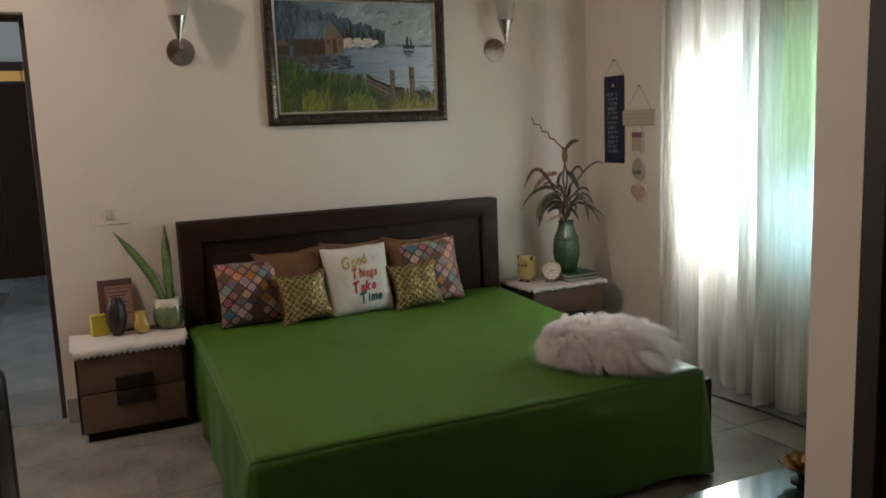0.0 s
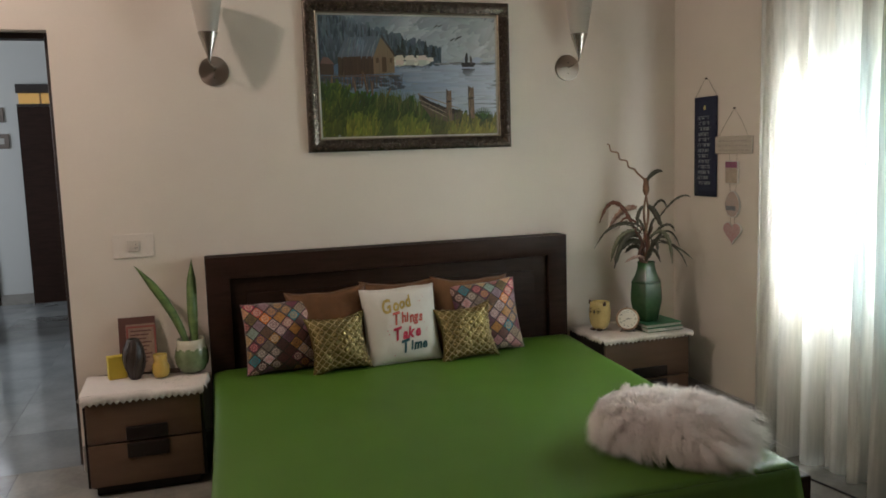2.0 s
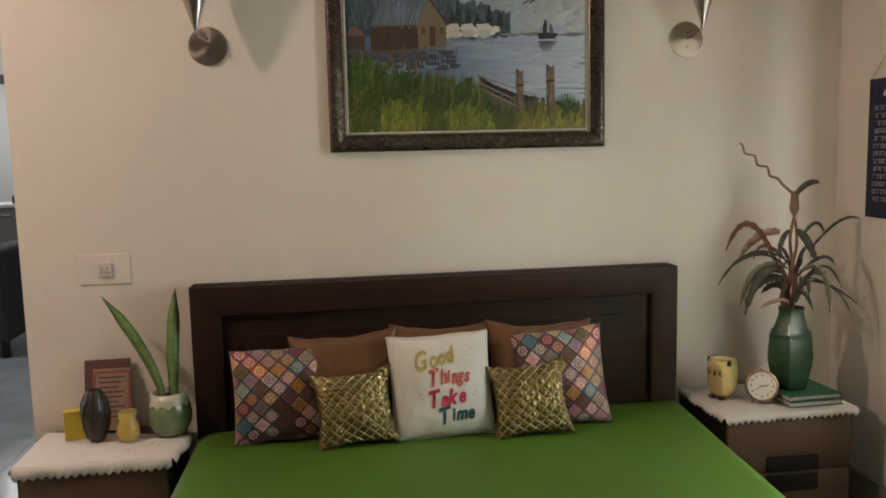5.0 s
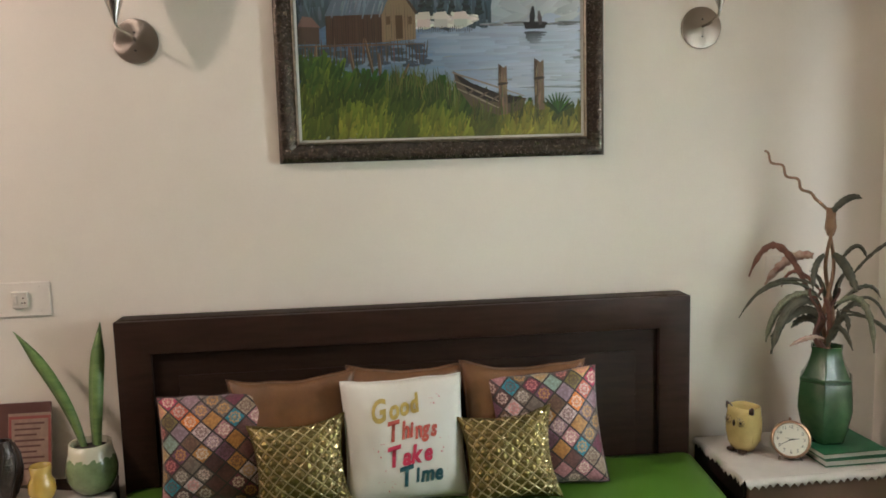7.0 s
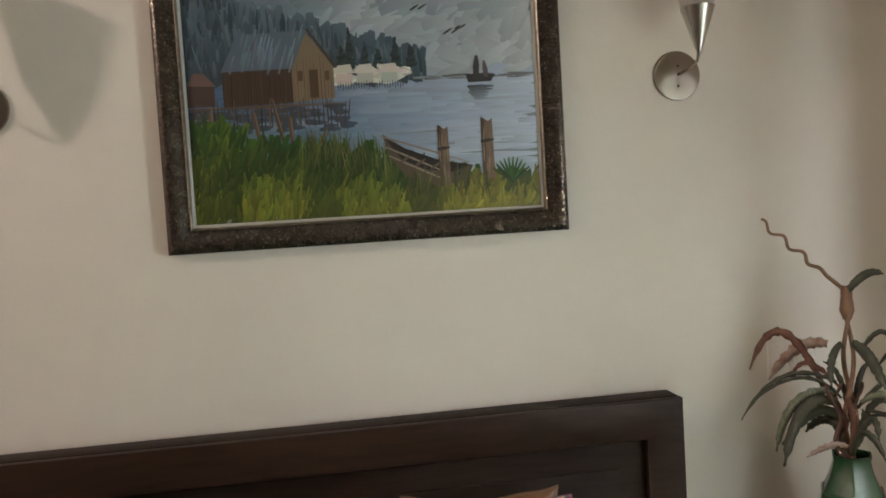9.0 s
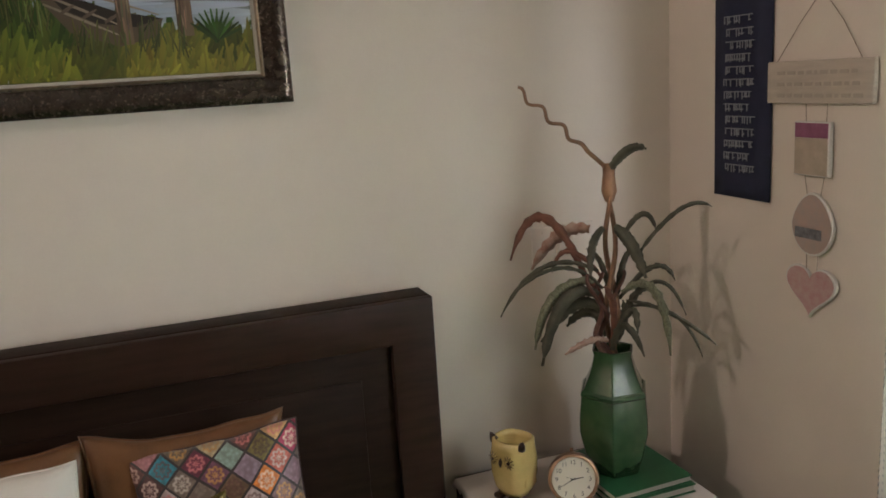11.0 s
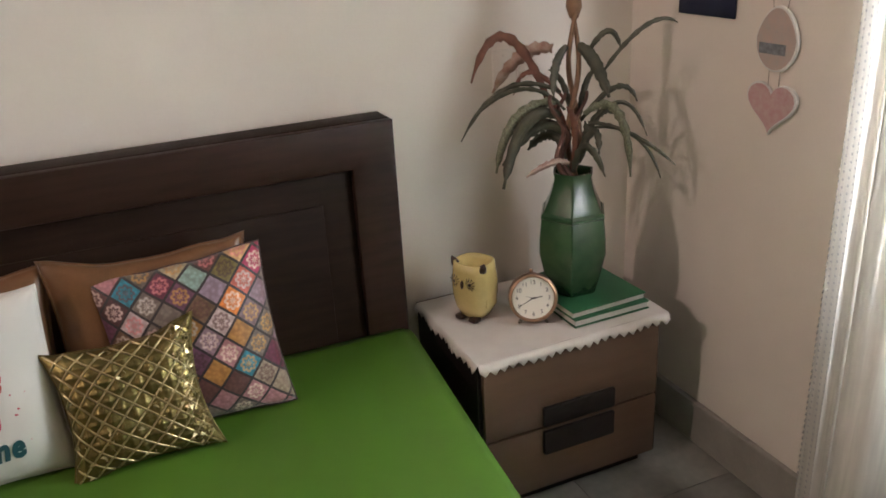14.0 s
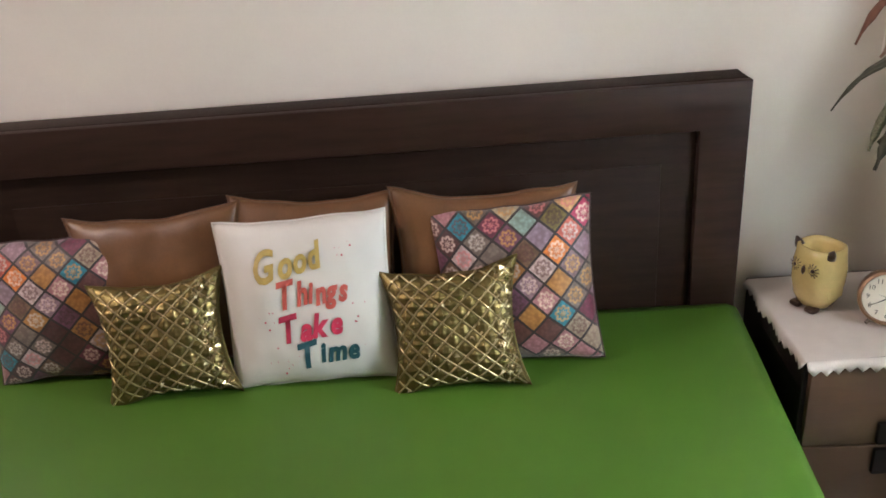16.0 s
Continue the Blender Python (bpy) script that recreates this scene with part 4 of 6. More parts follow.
def fluffy():
    th = thing("fur_cushion", (1.885, 2.645, BED), "fluffy white long-haired cushion lying on the bed", "cushion")
    th.matrix_world = pose(1.885, 2.645, BED, 0, 0, 42)
    a, b, c = 0.168, 0.228, 0.082
    bm = bm_new()
    bmesh.ops.create_icosphere(bm, subdivisions=4, radius=1)
    for v in bm.verts:
        p = v.co
        q = Vector((abs(p.x) ** 0.79 * math.copysign(1, p.x), abs(p.y) ** 0.79 * math.copysign(1, p.y), p.z))
        v.co = Vector((q.x * a, q.y * b, c + q.z * c * (1 if q.z > 0 else 0.95)))
        v.co += v.co.normalized() * 0.012 * noise.noise(p * 3)
    part("pad", bm, FUR, th, smooth="all")
    rr = random.Random(8)
    verts, faces = [], []
    tufts = [Vector((rr.gauss(0, 1), rr.gauss(0, 1), rr.gauss(0, 1))) for _ in range(420)]
    for n_hair in range(27000):
        z = rr.uniform(-0.45, 1)
        ang = rr.uniform(0, 2 * math.pi)
        s = math.sqrt(max(0, 1 - z * z))
        d = Vector((s * math.cos(ang), s * math.sin(ang), z))
        q = Vector((abs(d.x) ** 0.79 * math.copysign(1, d.x), abs(d.y) ** 0.79 * math.copysign(1, d.y), d.z))
        base = Vector((q.x * a, q.y * b, c + q.z * c)) * 0.985
        nrm = Vector((q.x / a, q.y / b, q.z / c * 0.6)).normalized()
        cell = (round(base.x / 0.022 + 0.4 * noise.noise(base * 60)), round(base.y / 0.022), round(base.z / 0.022))
        tuft = tufts[(cell[0] * 37 + cell[1] * 101 + cell[2] * 211) % 420]
        comb = Vector((0.30 + nrm.x * 0.5, -0.35 + nrm.y * 0.5, -0.50)) + tuft * 0.17 + Vector((rr.gauss(0, 0.10), rr.gauss(0, 0.10), rr.gauss(0, 0.10)))
        ln = rr.uniform(0.044, 0.090) * (1 + 0.18 * tuft.z)
        side = nrm.cross(comb).normalized() * rr.uniform(0.0007, 0.0013)
        p1 = base + nrm * ln * 0.42 + comb * ln * 0.20
        p2 = base + nrm * ln * 0.46 + comb * ln * 0.78 + Vector((0, 0, -0.010))
        for p in (p1, p2):
            p.z = max(p.z, 0.003)
        k = len(verts)
        verts += [base - side, base + side, p1 + side * 0.8, p1 - side * 0.8, p2]
        faces += [(k, k + 1, k + 2, k + 3), (k + 3, k + 2, k + 4)]
    me = bpy.data.meshes.new("fur")
    me.from_pydata([tuple(v) for v in verts], [], faces)
    me.materials.append(FURHAIR)
    ob = new("fur", me)
    ob.parent = th
    tagged(ob, "long white hairs", kind="stuff")


fluffy()

# ---- nightstands ----


def nightstand(x0, x1, front, depth, split, h1, h2, hx0, hx1, label):
    """Dark carcass, two brown drawers with black grip plates; local x from the left side, y into the wall."""
    w = x1 - x0
    th = thing("nightstand", (x0, front, 0), label, "nightstand", "nightstands")
    part("plinth", boxed(0.03, 0.035, 0, w - 0.03, depth - 0.01, 0.05, 0.003), BLACKWOOD, th)
    part("side_panel", boxed(0, 0.008, 0.045, 0.022, depth, 0.440, 0.003), BLACKWOOD, th)
    part("side_panel", boxed(w - 0.022, 0.008, 0.04, w, depth, 0.440, 0.003), BLACKWOOD, th)
    part("back_panel", boxed(0.022, depth - 0.015, 0.045, w - 0.022, depth - 0.001, 0.439), BLACKWOOD, th)
    part("top", boxed(-0.002, 0.004, 0.440, w + 0.002, depth, 0.459, 0.003), DARKWOOD, th)
    part("bottom", boxed(0.022, 0.012, 0.04, w - 0.022, depth - 0.016, 0.055), BLACKWOOD, th)
    for z0, z1, (g0, g1) in ((split + 0.003, 0.436, h1), (0.050, split - 0.003, h2)):
        d = part("drawer", boxed(0.012, -0.006, z0, w - 0.014, 0.016, z1, 0.003), BROWN, th, "brown veneered drawer front", smooth=True)
        bm = boxed(hx0 - x0, -0.018, g0, hx1 - x0, -0.004, g1, 0.005)
        part("grip", bm, BLACKWOOD, d, "black grip plate", smooth=True)
    return th


NT = 0.460
nightstand(2.405, 2.928, 4.040, 0.378, 0.232, (0.238, 0.294), (0.156, 0.224), 2.573, 2.780, "two-drawer brown nightstand in a black frame, below the green vase")
nightstand(-0.074, 0.424, 4.070, 0.348, 0.240, (0.246, 0.308), (0.168, 0.234), 0.095, 0.268, "two-drawer brown nightstand in a black frame, below the snake plant")



def doily(pts, hang, label, scallop=0.026):
    """A scalloped cloth: a four-cornered top (front left, front right, back right, back left) and hems that fall by hang per side."""
    th = thing("table_cloth", ((pts[0][0] + pts[2][0]) / 2, (pts[0][1] + pts[2][1]) / 2, NT), label, "table cloth", "nightstand cloths")
    o = th.matrix_world.translation
    p = [Vector((x, y, NT + 0.004)) - o for x, y in pts]
    bm = bm_new()
    n = 14
    g = [[bm.verts.new(p[0].lerp(p[1], i / n).lerp(p[3].lerp(p[2], i / n), j / n) + Vector((0, 0, 0.0016 * noise.noise(Vector((i * 0.5, j * 0.6, pts[0][0])))))) for i in range(n + 1)] for j in range(n + 1)]
    for a, b in zip(g, g[1:]):
        for i in range(n):
            bm.faces.new((a[i], a[i + 1], b[i + 1], b[i]))
    part("cloth_top", bm, WHITECLOTH, th, smooth="all")
    for k, (a, b) in enumerate(((p[0], p[1]), (p[1], p[2]), (p[3], p[0]))):
        if not hang[k]:
            continue
        d = b - a
        out = Vector((d.y, -d.x, 0)).normalized()
        m = max(4, round(d.length / scallop)) * 6
        bm = bm_new()
        r0, r1, r2 = [], [], []
        for i in range(m + 1):
            q = a + d * (i / m)
            s = 1 - abs(1 - (i % 6) / 3)
            fl = 0.004 * math.sin(i * 0.21 + k)
            r0.append(bm.verts.new(q))
            r1.append(bm.verts.new(q + out * (0.006 + fl * 0.5) + Vector((0, 0, -0.35 * hang[k]))))
            r2.append(bm.verts.new(q + out * (0.009 + fl) + Vector((0, 0, -hang[k] + 0.013 - 0.013 * s))))
        for ra, rb in ((r0, r1), (r1, r2)):
            for i in range(m):
                bm.faces.new((ra[i], ra[i + 1], rb[i + 1], rb[i]))
        ob = part("scalloped_hem", bm, WHITECLOTH, th, "scalloped white hem", smooth="all")
        so = ob.modifiers.new("cloth", "SOLIDIFY")
        so.thickness = 0.0012
    return th


doily(((2.400, 4.026), (2.940, 4.036), (2.936, 4.402), (2.402, 4.402)), (0.030, 0.026, 0.026), "white scalloped linen cloth spread on the nightstand")
CLOTH = doily(((-0.078, 4.050), (0.428, 4.058), (0.458, 4.262), (-0.078, 4.402)), (0.046, 0.03, 0.03), "white scalloped linen cloth laid askew on the nightstand")
TOP = NT + 0.006


def sprigs(cloth, spots, seed):
    """Faint grey sprigs printed on a cloth."""
    r = random.Random(seed)
    bm = bm_new()
    for x, y in spots:
        for _ in range(9):
            a, w = r.uniform(0, 3.1), r.uniform(0.004, 0.009)
            c = Vector((x + r.gauss(0, 0.022), y + r.gauss(0, 0.014), NT + 0.0068)) - cloth.matrix_world.translation
            d, e = Vector((math.cos(a), math.sin(a), 0)) * w, Vector((-math.sin(a), math.cos(a), 0)) * w * 0.35
            bm.faces.new([bm.verts.new(c + q) for q in (d, e, -d, -e)])
    tagged(part("printed_sprigs", bm, SPRIG, cloth, "faint grey printed sprigs", recalc=False), kind="stuff")


sprigs(CLOTH, ((0.33, 4.17), (0.27, 4.13), (0.37, 4.21)), 4)

# ---- things on the nightstand below the vase ----


def book(m, w, d, h, label):
    th = thing("book", m, label, "book", "stacked books")
    part("cover", boxed(0, 0, 0, w, d, 0.003, 0.001), BOOKGREEN, th)
    part("cover", boxed(0, 0, h - 0.003, w, d, h, 0.001), BOOKGREEN, th)
    part("spine", boxed(0, d - 0.004, 0.0031, w, d, h - 0.0031, 0.001), BOOKGREEN, th)
    part("page_block", boxed(0.004, 0.005, 0.0031, w - 0.004, d - 0.0042, h - 0.0031), PAGES, th, "white page block")
    return th


book(pose(2.686, 4.066, TOP, 0, 0, 1.0), 0.222, 0.252, 0.022, "thick green cloth-bound book lying under another")
book(pose(2.682, 4.070, TOP + 0.0222, 0, 0, 2.5), 0.222, 0.250, 0.020, "green cloth-bound book lying below the vase")
BT = TOP + 0.0424

th = thing("vase", (2.757, 4.195, BT), "tall green glazed six-sided ceramic vase on the books", "vase")
bm = bm_new()
prof = [(0.058, 0), (0.064, 0.005), (0.079, 0.06), (0.091, 0.115), (0.090, 0.155), (0.085, 0.203), (0.078, 0.223), (0.063, 0.255), (0.054, 0.283), (0.0495, 0.306), (0.053, 0.319), (0.048, 0.319), (0.044, 0.306), (0.046, 0.258)]
lathe(bm, [(r * 1.04, z) for r, z in prof], 6, True, True, twist=1.0)
bmesh.ops.bevel(bm, geom=[e for e in bm.edges if abs(e.verts[0].co.z - e.verts[1].co.z) > 0.004], offset=0.0035, segments=2, affect="EDGES", profile=0.5)
part("body", bm, VASEGREEN, th, smooth=True)
bm = bm_new()
lathe(bm, [(0.0870, 0.205), (0.0896, 0.208), (0.0888, 0.216), (0.0829, 0.222)], 6, False, False, twist=1.0)
part("raised_band", bm, VASEGREEN, th, "raised glazed band", smooth=False)
# flat black disc in the neck stands for the shade inside
bm = bm_new()
lathe(bm, [(0.001, 0.258), (0.0495, 0.259)], 6, False, False, twist=1.0)
part("inside", bm, INK, th, "black disc standing for the shade inside the neck")


plant = thing("dried_arrangement", (2.757, 4.195, BT + 0.320), "dried arching leaves and a twisted twig standing in the vase", "dried plant")
# the spray is pressed rather flat: it spreads along this line, between wall and window
SPREAD, DEPTH = Vector((0.85, -0.53, 0)), Vector((0.53, 0.85, 0))


def frond(foot, crest, tip, depth, width, material, seed, label="", fold=0.35):
    """A strap leaf that rises from the stems, bends over at its crest and ends at its tip; (spread, height) each."""
    r = random.Random(seed)
    at = [SPREAD * (a * 0.87 if a > 0 else a) + Vector((0, 0, h)) + DEPTH * d for (a, h), d in ((foot, depth * 0.25), (crest, depth * 0.7), (tip, depth))]
    mid = at[1] * 2 - (at[0] + at[2]) / 2
    n, rows = 20, []
    roll, wob = r.uniform(-0.6, 0.6), r.uniform(0.4, 1.0)
    for i in range(n + 1):
        t = i / n
        q = at[0] * (1 - t) ** 2 + mid * 2 * t * (1 - t) + at[2] * t * t
        q = q + DEPTH * 0.012 * wob * math.sin(5 * t + seed) * t
        d = ((mid - at[0]) * (1 - t) + (at[2] - mid) * t).normalized()
        side = d.cross(DEPTH).normalized() * math.cos(roll * t) + DEPTH * math.sin(roll * t)
        w = (0.66 if material is LEAFRED else 0.82) * width * (0.25 + 0.75 * math.sin(math.pi * min(1, 0.10 + 0.86 * t)) ** 0.7) * (1 if t < 0.93 else 0.45)
        w *= 1 + 0.16 * math.sin(t * 46 + seed) + 0.10 * math.sin(t * 83)
        lift = side.cross(d).normalized() * w * fold
        rows.append((q - side * w + lift, q, q + side * w + lift))
    bm = bm_new()
    vs = [[bm.verts.new(q) for q in row] for row in rows]
    for a, b in zip(vs, vs[1:]):
        for k in (0, 1):
            bm.faces.new((a[k], a[k + 1], b[k + 1], b[k]))
    ob = part("leaf", bm, material, plant, label, smooth="all", recalc=False)
    so = ob.modifiers.new("leaf", "SOLIDIFY")
    so.thickness = 0.0014
    return ob


frond((-0.060, 0.170), (-0.165, 0.318), (-0.250, 0.205), 0.07, 0.017, LEAFRED, 1, "curled reddish dried leaf")
frond((-0.050, 0.290), (-0.125, 0.268), (-0.200, 0.175), 0.08, 0.020, LEAFPALE, 2, "broad pale pinkish dried leaf")
frond((0.075, 0.235), (0.180, 0.340), (0.262, 0.345), -0.03, 0.0065, LEAF, 3)
frond((0.030, 0.270), (0.085, 0.330), (0.122, 0.290), -0.02, 0.008, LEAF, 4)
frond((0.010, 0.300), (0.052, 0.268), (0.092, 0.190), -0.06, 0.018, LEAF, 5)
frond((-0.015, 0.300), (-0.040, 0.260), (-0.045, 0.190), -0.05, 0.012, LEAF, 6)
frond((0.020, 0.120), (0.115, 0.196), (0.172, 0.160), 0.03, 0.008, LEAF, 7)
frond((0.030, 0.140), (0.115, 0.150), (0.155, -0.005), -0.05, 0.013, LEAFSPOT, 8, "spotted grey-green leaf")
frond((0.040, 0.120), (0.155, 0.095), (0.275, 0.018), -0.04, 0.006, LEAF, 9)
frond((0.040, 0.100), (0.165, 0.078), (0.245, -0.035), 0.03, 0.005, LEAF, 10)
frond((0.020, 0.070), (0.120, 0.165), (0.198, 0.085), -0.01, 0.006, LEAF, 11)
frond((0.010, 0.040), (0.055, 0.105), (0.068, 0.060), -0.07, 0.011, LEAF, 12)
frond((0.015, 0.020), (0.035, 0.080), (0.030, 0.130), -0.03, 0.010, LEAF, 13)
frond((-0.030, 0.190), (-0.165, 0.198), (-0.275, 0.068), 0.02, 0.0075, LEAF, 14)
frond((-0.020, 0.150), (-0.120, 0.205), (-0.240, 0.135), -0.03, 0.0065, LEAF, 15)
frond((-0.040, 0.170), (-0.135, 0.135), (-0.185, 0.002), -0.04, 0.015, LEAFSPOT, 16, "spotted grey-green leaf")
frond((-0.030, 0.135), (-0.110, 0.125), (-0.166, -0.030), -0.06, 0.019, LEAF, 17)
frond((-0.020, 0.090), (-0.085, 0.110), (-0.170, 0.020), -0.02, 0.017, LEAF, 18)
frond((-0.015, 0.060), (-0.065, 0.080), (-0.110, 0.045), 0.03, 0.015, LEAF, 19)
frond((-0.010, 0.020), (-0.055, 0.030), (-0.110, 0.004), -0.07, 0.011, LEAFPALE, 20)
frond((-0.020, 0.170), (-0.100, 0.235), (-0.145, 0.175), 0.05, 0.009, LEAFRED, 21)
frond((0.000, 0.080), (-0.020, 0.190), (-0.060, 0.235), 0.05, 0.009, LEAF, 22)
frond((0.010, 0.090), (0.030, 0.195), (0.062, 0.235), 0.04, 0.009, LEAF, 23)
frond((-0.010, 0.050), (-0.040, 0.140), (-0.085, 0.150), 0.06, 0.012, LEAFRED, 24)
frond((0.000, 0.010), (0.005, 0.110), (-0.015, 0.170), -0.05, 0.012, LEAFRED, 25)
frond((0.015, 0.020), (0.070, 0.120), (0.125, 0.110), 0.09, 0.011, LEAF, 26)
frond((-0.015, 0.020), (-0.080, 0.110), (-0.150, 0.085), 0.09, 0.011, LEAF, 27)
frond((0.000, 0.000), (0.035, 0.075), (0.085, 0.010), -0.10, 0.012, LEAF, 28)
frond((0.000, 0.432), (0.050, 0.478), (0.098, 0.482), -0.02, 0.014, LEAF, 55, "small olive leaf at the twig's fork")
for k, (a, b, turns) in enumerate(((-0.030, -0.012, 2.2), (-0.045, -0.022, 1.7), (0.020, 0.006, 2.0))):
    bm = bm_new()
    tube(bm, [SPREAD * (a * (0.35 + 0.65 * i / 26) + 0.012 * math.sin(turns * 6.3 * i / 26 + k)) + DEPTH * (b + 0.008 * math.cos(turns * 6.3 * i / 26)) + Vector((0, 0, -0.05 + 0.24 * i / 26)) for i in range(27)], lambda t: 0.0085 - 0.004 * t, 6)
    part("curly_stem", bm, STEMRED, plant, "reddish-brown curly stem", smooth="all")
for sgn in (1, -1):
    bm = bm_new()
    pts = []
    for i in range(46):
        t = i / 45
        a = t * 9 + (0 if sgn > 0 else math.pi)
        rad = 0.016 * (1 - 0.4 * t)
        pts.append((rad * math.cos(a), rad * math.sin(a), -0.06 + 0.51 * t))
    tube(bm, pts, lambda t: 0.0080 - 0.003 * t, 6)
    part("twisted_stem", bm, TWIG, plant, "tan twisted stem", smooth="all")
bm = bm_new()
lathe(bm, [(0.010, 0.36), (0.019, 0.385), (0.015, 0.42), (0.006, 0.45)], 7)
part("knot", bm, TWIG, plant, "tan knot where the stems join", smooth="all")
bm = bm_new()
a, b = Vector((0.002, 0.006, 0.435)), Vector((-0.181, 0.100, 0.633))
pts = []
for i in range(70):
    t = i / 69
    q = a.lerp(b, t)
    w = math.sin(t * 2 * math.pi * 4.4) * 0.0085 * min(1, max(0, t - 0.18) * 4)
    pts.append(q + Vector((w * 0.62, -w * 0.3, w * 0.72)))
tube(bm, pts, lambda t: 0.0056 - 0.002 * t, 6)
part("wavy_twig", bm, TWIG, plant, "wavy reddish-brown twig", smooth="all")

# alarm clock
th = thing("alarm_clock", (2.617, 4.155, TOP), "small round brass alarm clock with a cream dial", "alarm clock")
th.matrix_world = pose(2.617, 4.155, TOP, 0, 0, -24) @ pose(0, 0, 0.0665, -14, 0, 0) @ Matrix.Scale(1.18, 4)
R = 0.052
turn = pose(0, 0, 0, 90, 0, 0)
bm = bm_new()
lathe(bm, [(0.030, -0.030), (0.044, -0.027), (R - 0.001, -0.012), (R, 0.008), (R - 0.001, 0.016), (R - 0.006, 0.018), (R - 0.008, 0.013)], 40, True, False, m=turn)
part("case", bm, BRASS, th, smooth=True)
bm = bm_new()
lathe(bm, [(0.0005, 0.0132), (R - 0.0075, 0.0132)], 40, False, False, m=turn)
dial = part("dial", bm, DIAL, th, "cream paper dial")
for i in range(1, 13):
    bm = text_mesh(str(i), 0.0125)
    a = radians(90 - 30 * i)
    for v in bm.verts:
        v.co = Vector((v.co.x + 0.034 * math.cos(a), -0.0137, v.co.y + 0.034 * math.sin(a)))
    part("numeral", bm, INK, dial)
for nm, ang, ln, wd in (("hour_pointer", 90 - 30 * 2.67, 0.021, 0.0017), ("minute_pointer", 90 - 30 * 8, 0.031, 0.0012), ("alarm_pointer", 90 - 30 * 9.6, 0.017, 0.0006)):
    bm = bm_new()
    d = Vector((math.cos(radians(ang)), 0, math.sin(radians(ang))))
    s = Vector((-d.z, 0, d.x))
    o = Vector((0, -0.0143, 0))
    a4 = [o - d * 0.005 + s * wd, o - d * 0.005 - s * wd, o + d * ln - s * wd * 0.4, o + d * ln + s * wd * 0.4]
    bm.faces.new([bm.verts.new(q) for q in a4])
    part(nm, bm, INK, dial, recalc=False)
for sx in (-1, 1):
    bm = bm_new()
    tube(bm, [(sx * 0.020, 0.004, -0.042), (sx * 0.030, 0.008, -0.0575)], 0.0035, 6)
    part("foot", bm, STEEL, th, smooth="all")
bm = bm_new()
tube(bm, [(0, 0.012, 0.050), (0, 0.012, 0.058)], 0.004, 8)
part("knob", bm, BRASS, th, smooth="all")

# owl-shaped pot
th = thing("owl_pot", (2.507, 4.255, TOP), "yellow glazed ceramic pot shaped like an owl with ear tufts", "ceramic pot")
th.matrix_world = pose(2.507, 4.255, TOP, 0, 0, -64) @ Matrix.Diagonal((1.06, 1.06, 1.10, 1))
bm = bm_new()


def owl_ring(w, d, z):
    return [bm.verts.new((w * abs(math.cos(a)) ** 0.78 * math.copysign(1, math.cos(a)), d * abs(math.sin(a)) ** 0.78 * math.copysign(1, math.sin(a)), z)) for a in [2 * math.pi * i / 32 for i in range(32)]]


rings = [owl_ring(w, d, z) for w, d, z in ((0.034, 0.032, 0.008), (0.045, 0.042, 0.028), (0.052, 0.048, 0.062), (0.053, 0.048, 0.095), (0.049, 0.045, 0.122), (0.047, 0.043, 0.140), (0.041, 0.038, 0.141), (0.038, 0.034, 0.128), (0.039, 0.034, 0.060))]
for a, b in zip(rings, rings[1:]):
    for i in range(32):
        bm.faces.new((a[i], a[(i + 1) % 32], b[(i + 1) % 32], b[i]))
bm.faces.new(rings[0][::-1])
bm.faces.new(rings[-1])
part("body", bm, OWLYELLOW, th, smooth="all")
for sx in (-1, 1):
    bm = bm_new()
    lathe(bm, [(0.011, 0.0), (0.008, 0.010), (0.002, 0.020)], 10, m=pose(sx * 0.040, -0.020, 0.130, 10, sx * 26, 0))
    part("ear_tuft", bm, OWLBROWN, th, "brown-tipped ear tuft", smooth="all")
    bm = bm_new()
    lathe(bm, [(0.0105, -0.002), (0.0105, 0.003), (0.007, 0.005)], 16, m=pose(sx * 0.022, -0.0435, 0.100, 90, 0, sx * 14))
    eye = part("eye", bm, OWLYELLOW, th, "raised round eye", smooth="all")
    bm = bm_new()
    lathe(bm, [(0.0042, 0.004), (0.0042, 0.0062), (0.002, 0.007)], 10, m=pose(sx * 0.022, -0.0435, 0.100, 90, 0, sx * 14))
    part("pupil", bm, OWLBROWN, eye, smooth="all")
    for k in range(11):
        a = 2 * math.pi * k / 11
        bm = bm_new()
        c, q = math.cos(a), math.sin(a)
        tube(bm, [(sx * 0.022 + 0.0065 * c, -0.0495, 0.100 + 0.0065 * q), (sx * 0.022 + 0.0155 * c, -0.0450, 0.100 + 0.0155 * q)], 0.0010, 4)
        part("lash", bm, OWLBROWN, eye)
    bm = bm_new()
    box(bm, sx * 0.020 - 0.012, -0.044, 0, sx * 0.020 + 0.012, -0.018, 0.012, 0.005)
    part("foot", bm, OWLBROWN, th, "dark brown foot", smooth=True)
    bm = bm_new()
    box(bm, sx * 0.047 - 0.004, -0.020, 0.035, sx * 0.047 + 0.004, 0.020, 0.105, 0.004)
    part("wing", bm, OWLYELLOW, th, smooth=True)
bm = bm_new()
lathe(bm, [(0.001, 0.012), (0.0045, 0.006), (0.0045, -0.002), (0.001, -0.009)], 8, m=pose(0, -0.0485, 0.094, -8, 0, 0))
part("beak", bm, OWLBROWN, th, smooth="all")
bm = bm_new()
box(bm, -0.003, 0.036, 0.0, 0.003, 0.042, 0.012)
part("foot", bm, OWLBROWN, th)

